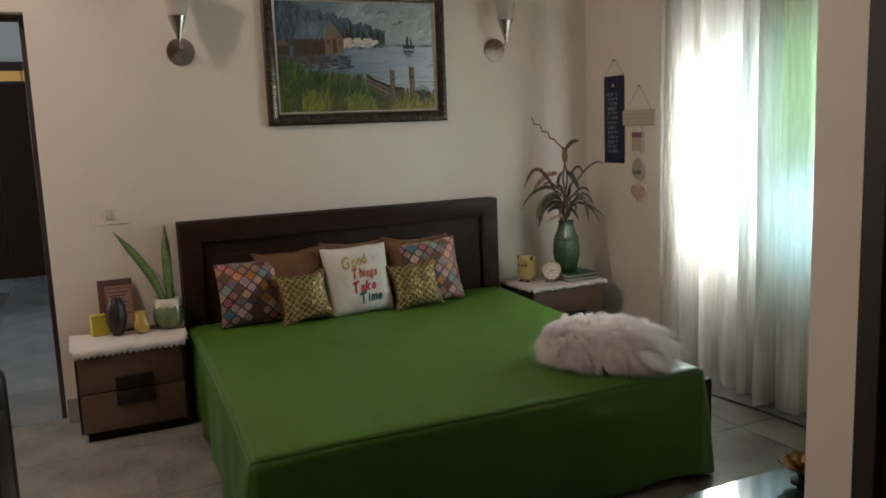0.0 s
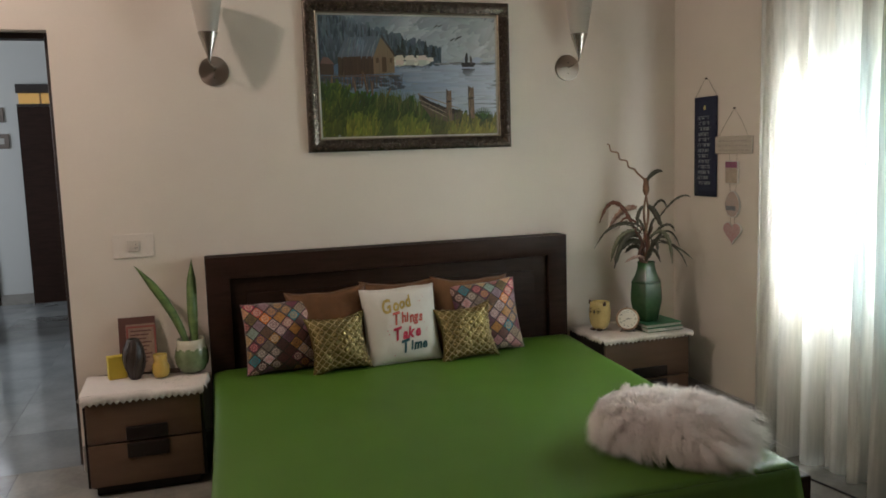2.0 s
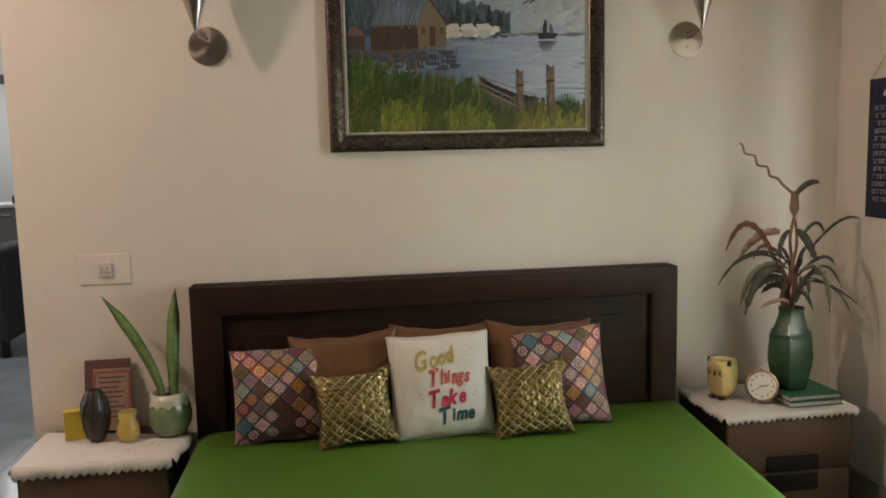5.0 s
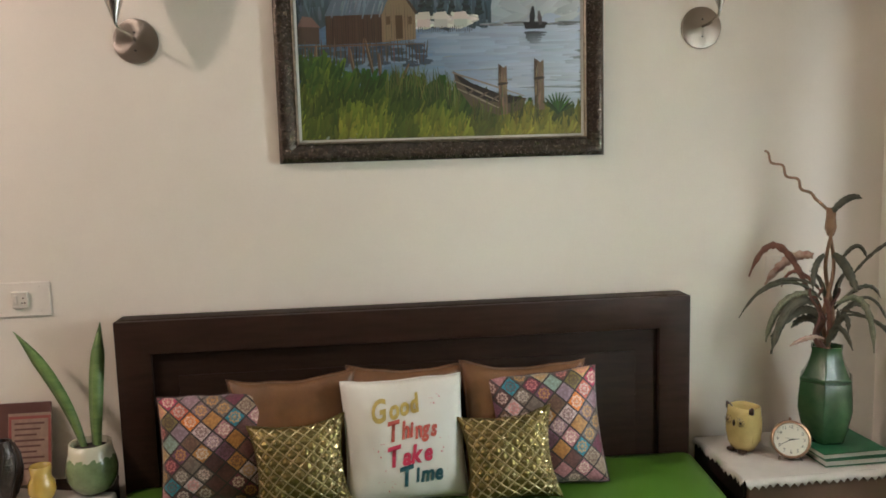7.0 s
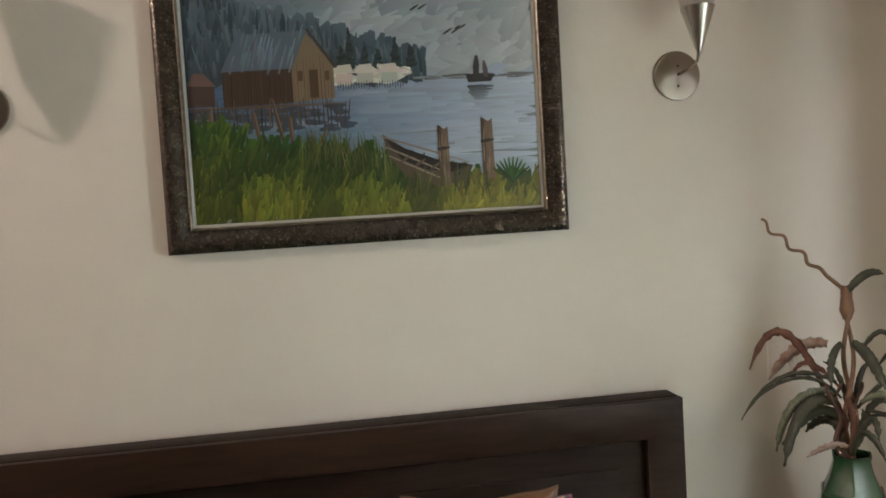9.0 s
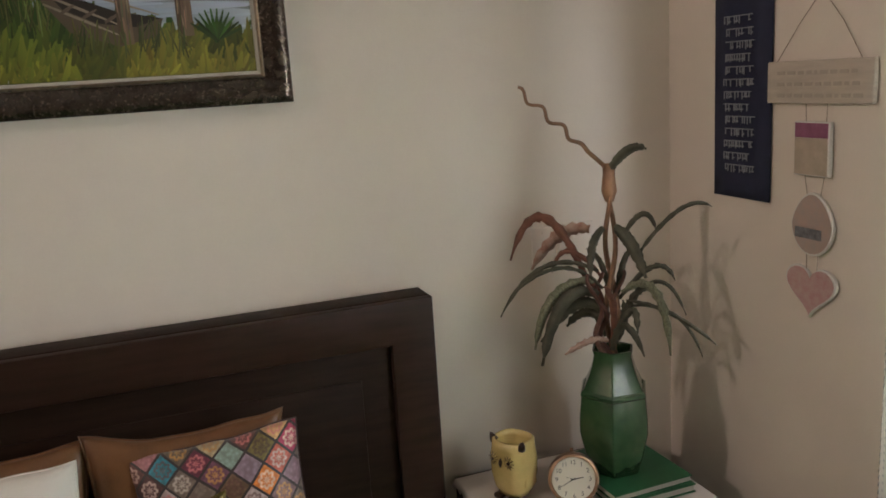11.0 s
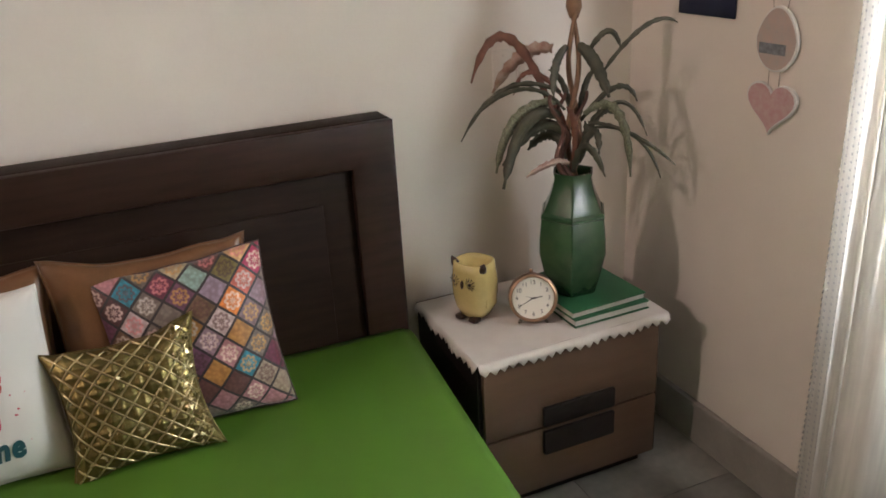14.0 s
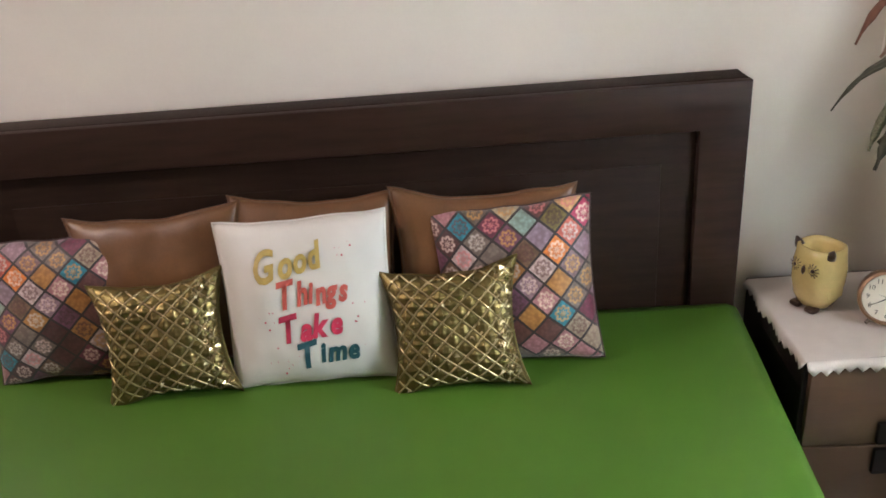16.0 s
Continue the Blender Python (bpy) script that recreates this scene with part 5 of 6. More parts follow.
# ---- things on the nightstand below the switch ----
th = thing("snake_plant", (0.388, 4.285, TOP), "two upright snake plant leaves in a round green and cream pot", "potted plant")
bm = bm_new()
lathe(bm, [(0.040, 0), (0.058, 0.010), (0.075, 0.045), (0.078, 0.075), (0.073, 0.105), (0.064, 0.128)], 36, True, False)
pot = part("pot", bm, POTGREEN, th, "pale green crackle-glazed pot", smooth="all")
bm = bm_new()
n = 36
r0 = [bm.verts.new((0.0715 * math.cos(2 * math.pi * i / n), 0.0715 * math.sin(2 * math.pi * i / n), 0.106 + 0.010 * math.sin(i * 1.9))) for i in range(n)]
r1 = [bm.verts.new((0.0655 * math.cos(2 * math.pi * i / n), 0.0655 * math.sin(2 * math.pi * i / n), 0.129)) for i in range(n)]
r2 = [bm.verts.new((0.062 * math.cos(2 * math.pi * i / n), 0.062 * math.sin(2 * math.pi * i / n), 0.158)) for i in range(n)]
r3 = [bm.verts.new((0.056 * math.cos(2 * math.pi * i / n), 0.056 * math.sin(2 * math.pi * i / n), 0.157)) for i in range(n)]
r4 = [bm.verts.new((0.055 * math.cos(2 * math.pi * i / n), 0.055 * math.sin(2 * math.pi * i / n), 0.120)) for i in range(n)]
for a, b in ((r0, r1), (r1, r2), (r2, r3), (r3, r4)):
    for i in range(n):
        bm.faces.new((a[i], a[(i + 1) % n], b[(i + 1) % n], b[i]))
part("rim", bm, POTCREAM, pot, "cream glazed rim with drips", smooth="all")
bm = bm_new()
lathe(bm, [(0.055, 0.128), (0.055, 0.138), (0.030, 0.144), (0.001, 0.146)], 24)
part("soil", bm, SOIL, th, smooth="all")
for base, mid, tip, w in (((-0.016, -0.004, 0.11), (-0.052, 0.02, 0.30), (-0.226, 0.065, 0.508), 0.018), ((0.016, 0.0, 0.11), (0.010, 0.03, 0.30), (0.028, 0.100, 0.518), 0.021)):
    bm = bm_new()
    A, M, T = Vector(base), Vector(mid), Vector(tip)
    rows = []
    for i in range(25):
        t = i / 24
        p = A * (1 - t) ** 2 + M * 2 * t * (1 - t) + T * t * t
        d = ((M - A) * (1 - t) + (T - M) * t).normalized()
        s = d.cross(Vector((0.25, 1, 0.1))).normalized()
        nn = s.cross(d)
        ww = w * (0.75 + 0.35 * math.sin(math.pi * t)) * min(1, (1 - t) * 4.5) ** 0.8 + 0.0005
        tw = Matrix.Rotation(0.9 * t - 0.3, 3, d)
        rows.append([bm.verts.new(p + tw @ (s * ww * q + nn * (0.006 * (1 - t) * e + 0.004 * abs(q)))) for q, e in ((-1, 0), (0, -1), (1, 0), (0, 1))])
    for a, b in zip(rows, rows[1:]):
        for k in range(4):
            bm.faces.new((a[k], a[(k + 1) % 4], b[(k + 1) % 4], b[k]))
    part("leaf", bm, SNAKE, th, "mottled green sword-shaped leaf", smooth="all")

th = thing("carved_vase", (0.138, 4.262, TOP), "dark carved wooden egg-shaped vase", "vase")
bm = bm_new()
lathe(bm, [(0.022, 0), (0.026, 0.004), (0.043, 0.055), (0.049, 0.095), (0.044, 0.140), (0.030, 0.175), (0.024, 0.186), (0.018, 0.186), (0.016, 0.160)], 14, True, True)
part("body", bm, CARVED, th, smooth=True)
bm = bm_new()
for a in range(7):
    an = 2 * math.pi * a / 7
    tube(bm, [(rr * math.cos(an + 0.5 * z * 8), rr * math.sin(an + 0.5 * z * 8), z) for rr, z in ((0.030, 0.015), (0.0445, 0.055), (0.050, 0.095), (0.0455, 0.140), (0.031, 0.174))], 0.0028, 5)
part("carved_ribs", bm, CARVED, th, "raised carved ribs", smooth="all")

th = thing("amber_tumbler", (0.250, 4.242, TOP), "small amber glass candle holder", "candle holder")
bm = bm_new()
lathe(bm, [(0.020, 0), (0.034, 0.006), (0.041, 0.030), (0.038, 0.058), (0.029, 0.075), (0.032, 0.108), (0.029, 0.108), (0.026, 0.076), (0.035, 0.056), (0.037, 0.030), (0.030, 0.010)], 28, True, True)
part("glass_body", bm, AMBER, th, smooth="all")
bm = bm_new()
lathe(bm, [(0.022, 0.012), (0.022, 0.045), (0.020, 0.047)], 20)
part("candle", bm, YELLOWBOX, th, "yellow wax candle", smooth=True)

th = thing("yellow_box", (0.058, 4.310, TOP), "small bright yellow card box", "box")
th.matrix_world = pose(0.058, 4.310, TOP, 0, 0, 14)
part("carton", boxed(-0.040, -0.022, 0, 0.040, 0.022, 0.098, 0.002), YELLOWBOX, th)
part("lid", boxed(-0.041, -0.023, 0.098, 0.041, 0.023, 0.104, 0.0015), YELLOWBOX, th)

th = thing("greeting_card", (0.150, 4.372, TOP), "maroon folder with a tan printed card leaning on the wall", "card")
th.matrix_world = pose(0.150, 4.365, TOP, -12, 0, 0)
part("folder", boxed(-0.082, 0.0, 0, 0.082, 0.006, 0.262, 0.002), CARDBROWN, th)
card = part("card", boxed(-0.050, -0.004, 0, 0.084, -0.0006, 0.228, 0.001), CARDTAN, th, "tan printed card")
for a in ((-0.048, 0.210, 0.082, 0.219), (-0.048, 0.02, -0.040, 0.2095), (0.074, 0.02, 0.082, 0.2095)):
    part("border", boxed(a[0], -0.0052, a[1], a[2], -0.0042, a[3]), CARDRED, card, "red printed border")
for i in range(9):
    part("print_line", boxed(-0.030, -0.0052, 0.192 - i * 0.018, 0.062 - 0.012 * (i % 3), -0.0042, 0.198 - i * 0.018), CARDBROWN, card)

# ---- wall: switch plate, sconces, painting ----
def socket_plate(x, z):
    th = thing("socket_plate", (x, WY, z), "wide clear acrylic plate with a cream wall socket", "wall socket", "wall sockets")
    part("plate", boxed(-0.092, -0.006, -0.056, 0.092, 0.0, 0.056, 0.003), SWITCHPLATE, th)
    so = part("socket", boxed(-0.024, -0.016, -0.026, 0.026, -0.0062, 0.026, 0.003), SWITCHWHITE, th, "cream socket and switch")
    part("rocker", boxed(-0.020, -0.0195, -0.012, -0.006, -0.0162, 0.016, 0.002), SWITCHWHITE, so)
    # dark discs on the face paint the shade of the pin holes
    for dx, dz in ((0.008, -0.010), (0.017, -0.010), (0.0125, 0.006)):
        bm = bm_new()
        lathe(bm, [(0.0028, 0.0), (0.0028, 0.0012)], 10, m=pose(dx, -0.0163, dz, 90, 0, 0))
        part("pin_hole", bm, SWITCHDARK, so)
    for dx in (-0.062, 0.062):
        for dz in (-0.040, 0.040):
            bm = bm_new()
            lathe(bm, [(0.003, 0.0), (0.003, 0.0015)], 10, m=pose(dx, -0.0062, dz, 90, 0, 0))
            part("screw", bm, SWITCHWHITE, th)


socket_plate(0.160, 1.058)
socket_plate(2.757, 1.042)


def sconce(x, z, dx):
    th = thing("wall_sconce", (x, WY, z), "brushed steel wall sconce with a frosted glass cone shade, unlit", "wall lamp", "wall sconces")
    bm = bm_new()
    lathe(bm, [(0.069, 0.0), (0.070, 0.004), (0.068, 0.009), (0.052, 0.013), (0.0, 0.016)], 48, True, False, m=pose(0, 0, 0, 90, 0, 0))
    part("wall_disc", bm, DISCSTEEL, th, smooth=True)
    bm = bm_new()
    tube(bm, [(0, -0.010, 0.002), (0.004, -0.030, 0.004), (0.006, -0.070, 0.008), (0.004 + dx, -0.115, 0.022), (dx, -0.130, 0.034), (dx, -0.135, 0.046)], 0.0045, 10)
    part("arm", bm, STEEL, th, smooth="all")
    bm = bm_new()
    lathe(bm, [(0.005, 0.036), (0.012, 0.058), (0.0455, 0.160), (0.0440, 0.162), (0.036, 0.158)], 36, True, True, m=pose(dx, -0.135, 0))
    part("metal_cone", bm, STEEL, th, "polished steel cone", smooth=True)
    bm = bm_new()
    lathe(bm, [(0.043, 0.160), (0.054, 0.225), (0.065, 0.290), (0.073, 0.335), (0.070, 0.335), (0.062, 0.288), (0.040, 0.164)], 40, False, False, m=pose(dx, -0.135, 0))
    part("shade", bm, FROST, th, "frosted white glass shade", smooth=True)
    for dz in (0.026, -0.030):
        bm = bm_new()
        lathe(bm, [(0.0035, 0.012), (0.003, 0.0165)], 10, m=pose(0.0, 0, dz, 90, 0, 0))
        part("screw", bm, INK, th)
    return th


sconce(0.576, 1.862, -0.022)
sconce(2.420, 1.880, 0.006)


def painting():
    x0, x1, z0, z1, fw = 1.004, 2.078, 1.466, 2.208, 0.074
    cx, cz = (x0 + x1) / 2, (z0 + z1) / 2
    th = thing("framed_painting", (cx, WY, cz), "framed oil painting of a lakeside cabin, a rowing boat and reeds", "painting")
    hw, hh = (x1 - x0) / 2, (z1 - z0) / 2
    prof = [(0.0, 0.0), (0.0, -0.020), (0.006, -0.027), (0.018, -0.030), (0.034, -0.026), (0.050, -0.017), (0.058, -0.015), (0.0585, 0.0)]
    rope = [(0.058, -0.002), (0.058, -0.018), (0.061, -0.0205), (0.064, -0.018), (0.066, -0.012), (0.066, -0.002)]
    liner = [(0.0662, -0.003), (0.0662, -0.011), (0.073, -0.007), (0.0735, -0.003)]
    for pr, ma, nm, lb in ((prof, BRONZE, "moulding", ""), (rope, ROPE, "rope_edge", "gilt rope-patterned inner edge"), (liner, LINER, "liner", "white inner liner")):
        for side in range(4):
            bm = bm_new()
            ends = []
            for e in (0, 1):
                row = []
                for i, d in pr:
                    w, h = hw - i, hh - i
                    c = [(-w, -h), (w, -h), (w, h), (-w, h)]
                    q = c[(side + e) % 4]
                    row.append(Vector((q[0], d, q[1])))
                ends.append(row)
            m = 40 if ma is not LINER else 1
            rows = []
            for k in range(m + 1):
                rows.append([bm.verts.new(a.lerp(b, k / m) + (Vector((0, -0.0012 * (k % 2) if 0 < i < len(pr) - 1 and ma is ROPE else 0, 0)))) for i, (a, b) in enumerate(zip(*ends))])
            for a, b in zip(rows, rows[1:]):
                for i in range(len(pr) - 1):
                    bm.faces.new((a[i], a[i + 1], b[i + 1], b[i]))
            part(nm, bm, ma, th, lb, smooth=True)
    W, H = 2 * (hw - fw), 2 * (hh - fw)
    bm = bm_new()
    lay = bm.loops.layers.float_color.new("paint")
    rr = random.Random(21)
    depth = [0.0]

    def poly(pts, col, lift=None, grade=None):
        if lift is None:
            depth[0] += 0.0000006
            lift = depth[0]
        f = bm.faces.new([bm.verts.new(((u - 0.5) * W, -0.0045 - lift, (min(1, v * 1.09) - 0.5) * H)) for u, v in pts])
        for lp, g in zip(f.loops, grade or [1.0] * len(pts)):
            lp[lay] = (*(1.50 * (q * g) ** 1.28 for q in col), 1)

    def vary(c, s=0.15):
        k = 1 + rr.gauss(0, s)
        return tuple(max(0.004, q * k * (1 + rr.gauss(0, s * 0.3))) for q in c)

    def stroke(u, v, ln, ang, wd, col):
        c, s = math.cos(ang), math.sin(ang)
        pts = []
        for a, b in ((-0.5, -0.35), (0, -0.5), (0.5, -0.2), (0.5, 0.2), (0, 0.5), (-0.5, 0.35)):
            x, y = a * ln, b * wd
            pts.append((min(1, max(0, u + x * c - y * s)), min(1, max(0, v + (x * s + y * c) * W / H))))
        poly(pts, col, None, (0.84, 1.0, 1.13, 1.10, 0.97, 0.82))

    def mix(a, b, t):
        t = min(1, max(0, t))
        return tuple(p + (q - p) * t for p, q in zip(a, b))

    def ground(u):
        return max(0.115, 0.40 - 0.33 * u + 0.03 * noise.noise(Vector((u * 5, 0.5, 0))))

    def backdrop(u, v):
        if v > 0.585:
            c = mix((0.15, 0.19, 0.22), (0.36, 0.385, 0.395), (u - 0.2) * 1.3)
            c = mix(c, (0.14, 0.17, 0.20), max(0, v - 0.8) * 2.5)
            m = 0.5 + 0.5 * noise.noise(Vector((u * 5, v * 7, 2)))
            c = mix(c, (0.46, 0.48, 0.49), (m - 0.5) * 1.3)
            return c
        c = mix((0.085, 0.14, 0.21), (0.36, 0.40, 0.46), (u - 0.25) * 1.5)
        m = noise.noise(Vector((u * 3, v * 22, 5)))
        return mix(c, (0.46, 0.49, 0.53), m * 0.45)
    poly([(0, 0), (1, 0), (1, 1), (0, 1)], (0.22, 0.24, 0.25), 0)
    for _ in range(1700):
        u, v = rr.random(), rr.uniform(0.05, 1)
        if v > 0.58:
            stroke(u, v, rr.uniform(0.07, 0.16), rr.gauss(0.35, 0.35), rr.uniform(0.018, 0.040), vary(backdrop(u, v), 0.035))
        else:
            stroke(u, v, rr.uniform(0.08, 0.22), 0, rr.uniform(0.008, 0.018), vary(backdrop(u, v), 0.03))
    # wooded slope behind the cabin
    for _ in range(260):
        u = rr.random() ** 1.3 * 0.66
        v = 0.60 + (0.34 - 0.48 * u) * rr.random()
        stroke(u, v, rr.uniform(0.05, 0.10), math.pi / 2 + rr.gauss(0, 0.35), rr.uniform(0.025, 0.05), vary(mix((0.055, 0.080, 0.095), (0.13, 0.165, 0.19), (v - 0.6) * 3), 0.08))
    for _ in range(300):
        u = rr.random() ** 1.5 * 0.66
        v = 0.60 + (0.36 - 0.50 * u) * rr.random()
        stroke(u, v, rr.uniform(0.03, 0.07), math.pi / 2 + rr.gauss(0, 0.12), rr.uniform(0.006, 0.014), vary(mix((0.040, 0.060, 0.072), (0.11, 0.145, 0.17), rr.random()), 0.12))
    for u, h in ((0.46, 0.165), (0.59, 0.12), (0.635, 0.085), (0.435, 0.09), (0.50, 0.08), (0.54, 0.07)):
        for k in range(14):
            t = k / 14
            stroke(u + rr.gauss(0, 0.002), 0.61 + h * t, 0.030 * (1 - t) + 0.004, rr.gauss(0, 0.3), 0.012, vary((0.030, 0.042, 0.045), 0.2))
    # far shore with white houses
    for _ in range(70):
        stroke(rr.uniform(0.41, 0.62), rr.uniform(0.545, 0.605), 0.035, rr.gauss(0, 0.2), 0.014, vary((0.46, 0.45, 0.40), 0.12))
    for u in (0.44, 0.50, 0.57):
        poly([(u - 0.03, 0.585), (u + 0.028, 0.585), (u + 0.018, 0.622), (u - 0.018, 0.618)], vary((0.42, 0.40, 0.36), 0.1))
        poly([(u - 0.024, 0.545), (u + 0.022, 0.545), (u + 0.022, 0.584), (u - 0.024, 0.584)], vary((0.38, 0.37, 0.33), 0.1))
    for k in range(26):
        u = 0.42 + 0.0075 * k
        stroke(u, 0.535 + rr.gauss(0, 0.003), 0.018, math.pi / 2, 0.003, (0.07, 0.065, 0.06))
    for _ in range(50):
        stroke(rr.uniform(0.66, 1.0), 0.558 + rr.gauss(0, 0.006), 0.05, 0, 0.004, vary((0.16, 0.17, 0.17), 0.2))
    # small shed, then the cabin
    poly([(0.0, 0.47), (0.075, 0.47), (0.075, 0.555), (0.0, 0.56)], (0.075, 0.050, 0.040))
    poly([(0.0, 0.555), (0.02, 0.605), (0.05, 0.60), (0.08, 0.55)], (0.16, 0.105, 0.09))
    poly([(0.098, 0.465), (0.292, 0.475), (0.292, 0.615), (0.098, 0.61)], (0.075, 0.048, 0.032))
    for k in range(26):
        u = 0.10 + 0.0075 * k
        stroke(u, 0.54, 0.12, math.pi / 2 + rr.gauss(0, 0.02), 0.003, vary((0.055, 0.038, 0.027), 0.2))
    poly([(0.292, 0.475), (0.410, 0.488), (0.410, 0.618), (0.338, 0.755), (0.292, 0.615)], (0.185, 0.145, 0.095))
    for k in range(12):
        stroke(0.297 + 0.0095 * k, 0.56, 0.13, math.pi / 2, 0.002, vary((0.13, 0.10, 0.066), 0.2))
    poly([(0.095, 0.605), (0.146, 0.752), (0.340, 0.765), (0.294, 0.612)], (0.105, 0.135, 0.165))
    for k in range(40):
        t = rr.random()
        stroke(0.12 + 0.17 * rr.random() + 0.04 * t, 0.615 + 0.14 * t, 0.05, 1.25, 0.006, vary((0.15, 0.185, 0.215), 0.15))
    poly([(0.336, 0.772), (0.344, 0.770), (0.420, 0.615), (0.410, 0.612)], (0.065, 0.045, 0.035))
    poly([(0.340, 0.49), (0.365, 0.492), (0.365, 0.605), (0.340, 0.605)], (0.085, 0.055, 0.030))
    poly([(0.308, 0.56), (0.322, 0.562), (0.322, 0.602), (0.308, 0.60)], (0.10, 0.07, 0.04))
    poly([(0.385, 0.56), (0.397, 0.562), (0.397, 0.60), (0.385, 0.598)], (0.10, 0.07, 0.04))
    # jetty on stilts and its reflection
    for _ in range(90):
        stroke(rr.uniform(0.0, 0.45), rr.uniform(0.36, 0.46), 0.04, 0, 0.012, vary((0.060, 0.080, 0.105), 0.08))
    for k in range(36):
        u = 0.01 + 0.0125 * k + rr.gauss(0, 0.003)
        stroke(u, 0.425 + rr.gauss(0, 0.008), rr.uniform(0.05, 0.085), math.pi / 2 + rr.gauss(0, 0.05), 0.0045, vary((0.085, 0.062, 0.045), 0.3))
    stroke(0.22, 0.462, 0.44, 0.01, 0.006, (0.12, 0.09, 0.065))
    for u, v, l, a in ((0.185, 0.375, 0.10, 1.75), (0.245, 0.40, 0.13, 1.8), (0.36, 0.30, 0.10, 1.1), (0.06, 0.42, 0.06, 1.5), (0.28, 0.36, 0.08, 1.6)):
        stroke(u, v, l, a, 0.013, vary((0.115, 0.080, 0.055), 0.1))
        stroke(u + 0.003, v, l * 0.9, a, 0.004, (0.20, 0.15, 0.105))
    # grassy bank
    for _ in range(520):
        u = rr.random()
        t = rr.random()
        v = ground(u) * (1 - t)
        m = noise.noise(Vector((u * 6, v * 7, 3)))
        g = mix((0.035, 0.085, 0.014), (0.20, 0.21, 0.028), t * 0.9 + m * 0.8)
        stroke(u, v, rr.uniform(0.05, 0.10), math.pi / 2 + rr.gauss(-0.3, 0.3), rr.uniform(0.018, 0.035), vary(g, 0.12))
    for _ in range(1500):
        u = rr.random()
        top = ground(u)
        t = rr.random() ** 0.8
        v = top * (1 - t)
        g = mix((0.032, 0.070, 0.016), (0.19, 0.195, 0.036), t * 1.1 - 0.1 + rr.gauss(0, 0.12))
        if u > 0.6:
            g = mix(g, (0.27, 0.22, 0.050), 0.45)
        if noise.noise(Vector((u * 7, v * 8, 9))) < -0.12:
            g = mix(g, (0.022, 0.045, 0.012), 0.6)
        stroke(u, v + 0.01, rr.uniform(0.03, 0.085), math.pi / 2 + rr.gauss(-0.25, 0.30), rr.uniform(0.006, 0.015), vary(g, 0.12))
    for _ in range(120):
        u = rr.uniform(0.3, 0.56)
        stroke(u, ground(u) + rr.uniform(-0.03, 0.04), rr.uniform(0.04, 0.09), math.pi / 2 + rr.gauss(0, 0.2), 0.003, vary((0.10, 0.115, 0.040), 0.3))
    # rowing boat
    poly([(0.538, 0.330), (0.550, 0.245), (0.600, 0.150), (0.700, 0.100), (0.785, 0.128), (0.800, 0.185), (0.70, 0.208), (0.60, 0.268)], (0.105, 0.082, 0.062))
    poly([(0.545, 0.312), (0.60, 0.268), (0.70, 0.212), (0.796, 0.186), (0.74, 0.160), (0.66, 0.175), (0.59, 0.222)], (0.030, 0.023, 0.018))
    for a, b in (((0.540, 0.318), (0.785, 0.200)), ((0.548, 0.275), (0.70, 0.172)), ((0.56, 0.235), (0.70, 0.138))):
        stroke((a[0] + b[0]) / 2, (a[1] + b[1]) / 2, math.dist(a, b), math.atan2((b[1] - a[1]) * H / W, b[0] - a[0]), 0.006, (0.24, 0.205, 0.165))
    for u in (0.60, 0.645, 0.69):
        stroke(u, 0.222 - (u - 0.6) * 0.35, 0.035, 0.5, 0.008, (0.13, 0.10, 0.08))
    # mooring posts
    for u, v0, v1, w in ((0.716, 0.105, 0.360, 0.016), (0.848, 0.125, 0.385, 0.018)):
        poly([(u - w, v0), (u + w, v0), (u + w * 0.9, v1 - 0.008), (u + w * 0.2, v1 - 0.02), (u - w, v1)], (0.165, 0.120, 0.085))
        poly([(u - w, v0), (u - w * 0.3, v0), (u - w * 0.35, v1 - 0.01), (u - w, v1)], (0.095, 0.068, 0.048))
        for _ in range(18):
            stroke(u + rr.uniform(-w, w) * 0.8, rr.uniform(v0 + 0.03, v1 - 0.04), 0.04, math.pi / 2 + rr.gauss(0, 0.05), 0.003, vary((0.19, 0.145, 0.105), 0.3))
        stroke(u, v1 - 0.10, w * 2.3, 0.1, 0.010, (0.060, 0.045, 0.035))
    for _ in range(60):
        stroke(rr.uniform(0.60, 0.86), rr.uniform(0.09, 0.16), 0.05, math.pi / 2 + rr.gauss(0, 0.3), 0.004, vary((0.085, 0.090, 0.035), 0.3))
    for k in range(11):
        a = 0.35 + 0.22 * k
        stroke(0.915 + 0.030 * math.cos(a), 0.110 + 0.045 * math.sin(a), 0.072, a, 0.008, vary((0.045, 0.095, 0.026), 0.25))
    # birds and the far boat
    for u, v, s in ((0.665, 0.845, 0.030), (0.76, 0.745, 0.032), (0.785, 0.76, 0.02)):
        stroke(u - s * 0.4, v, s, 0.5, 0.006, (0.045, 0.045, 0.045))
        stroke(u + s * 0.4, v + 0.004, s, -0.4 + 0.9, 0.006, (0.055, 0.055, 0.055))
    poly([(0.800, 0.530), (0.868, 0.532), (0.882, 0.562), (0.792, 0.566)], (0.042, 0.040, 0.040))
    stroke(0.826, 0.595, 0.060, 1.5, 0.020, (0.050, 0.048, 0.050))
    stroke(0.852, 0.585, 0.045, 1.7, 0.016, (0.11, 0.10, 0.10))
    for k in range(5):
        stroke(0.835 + rr.gauss(0, 0.01), 0.512 - 0.012 * k, 0.08 - 0.01 * k, 0, 0.010, mix((0.10, 0.11, 0.12), (0.26, 0.29, 0.32), k / 5))
    part("canvas", bm, PAINT, th, "painted canvas", recalc=False)
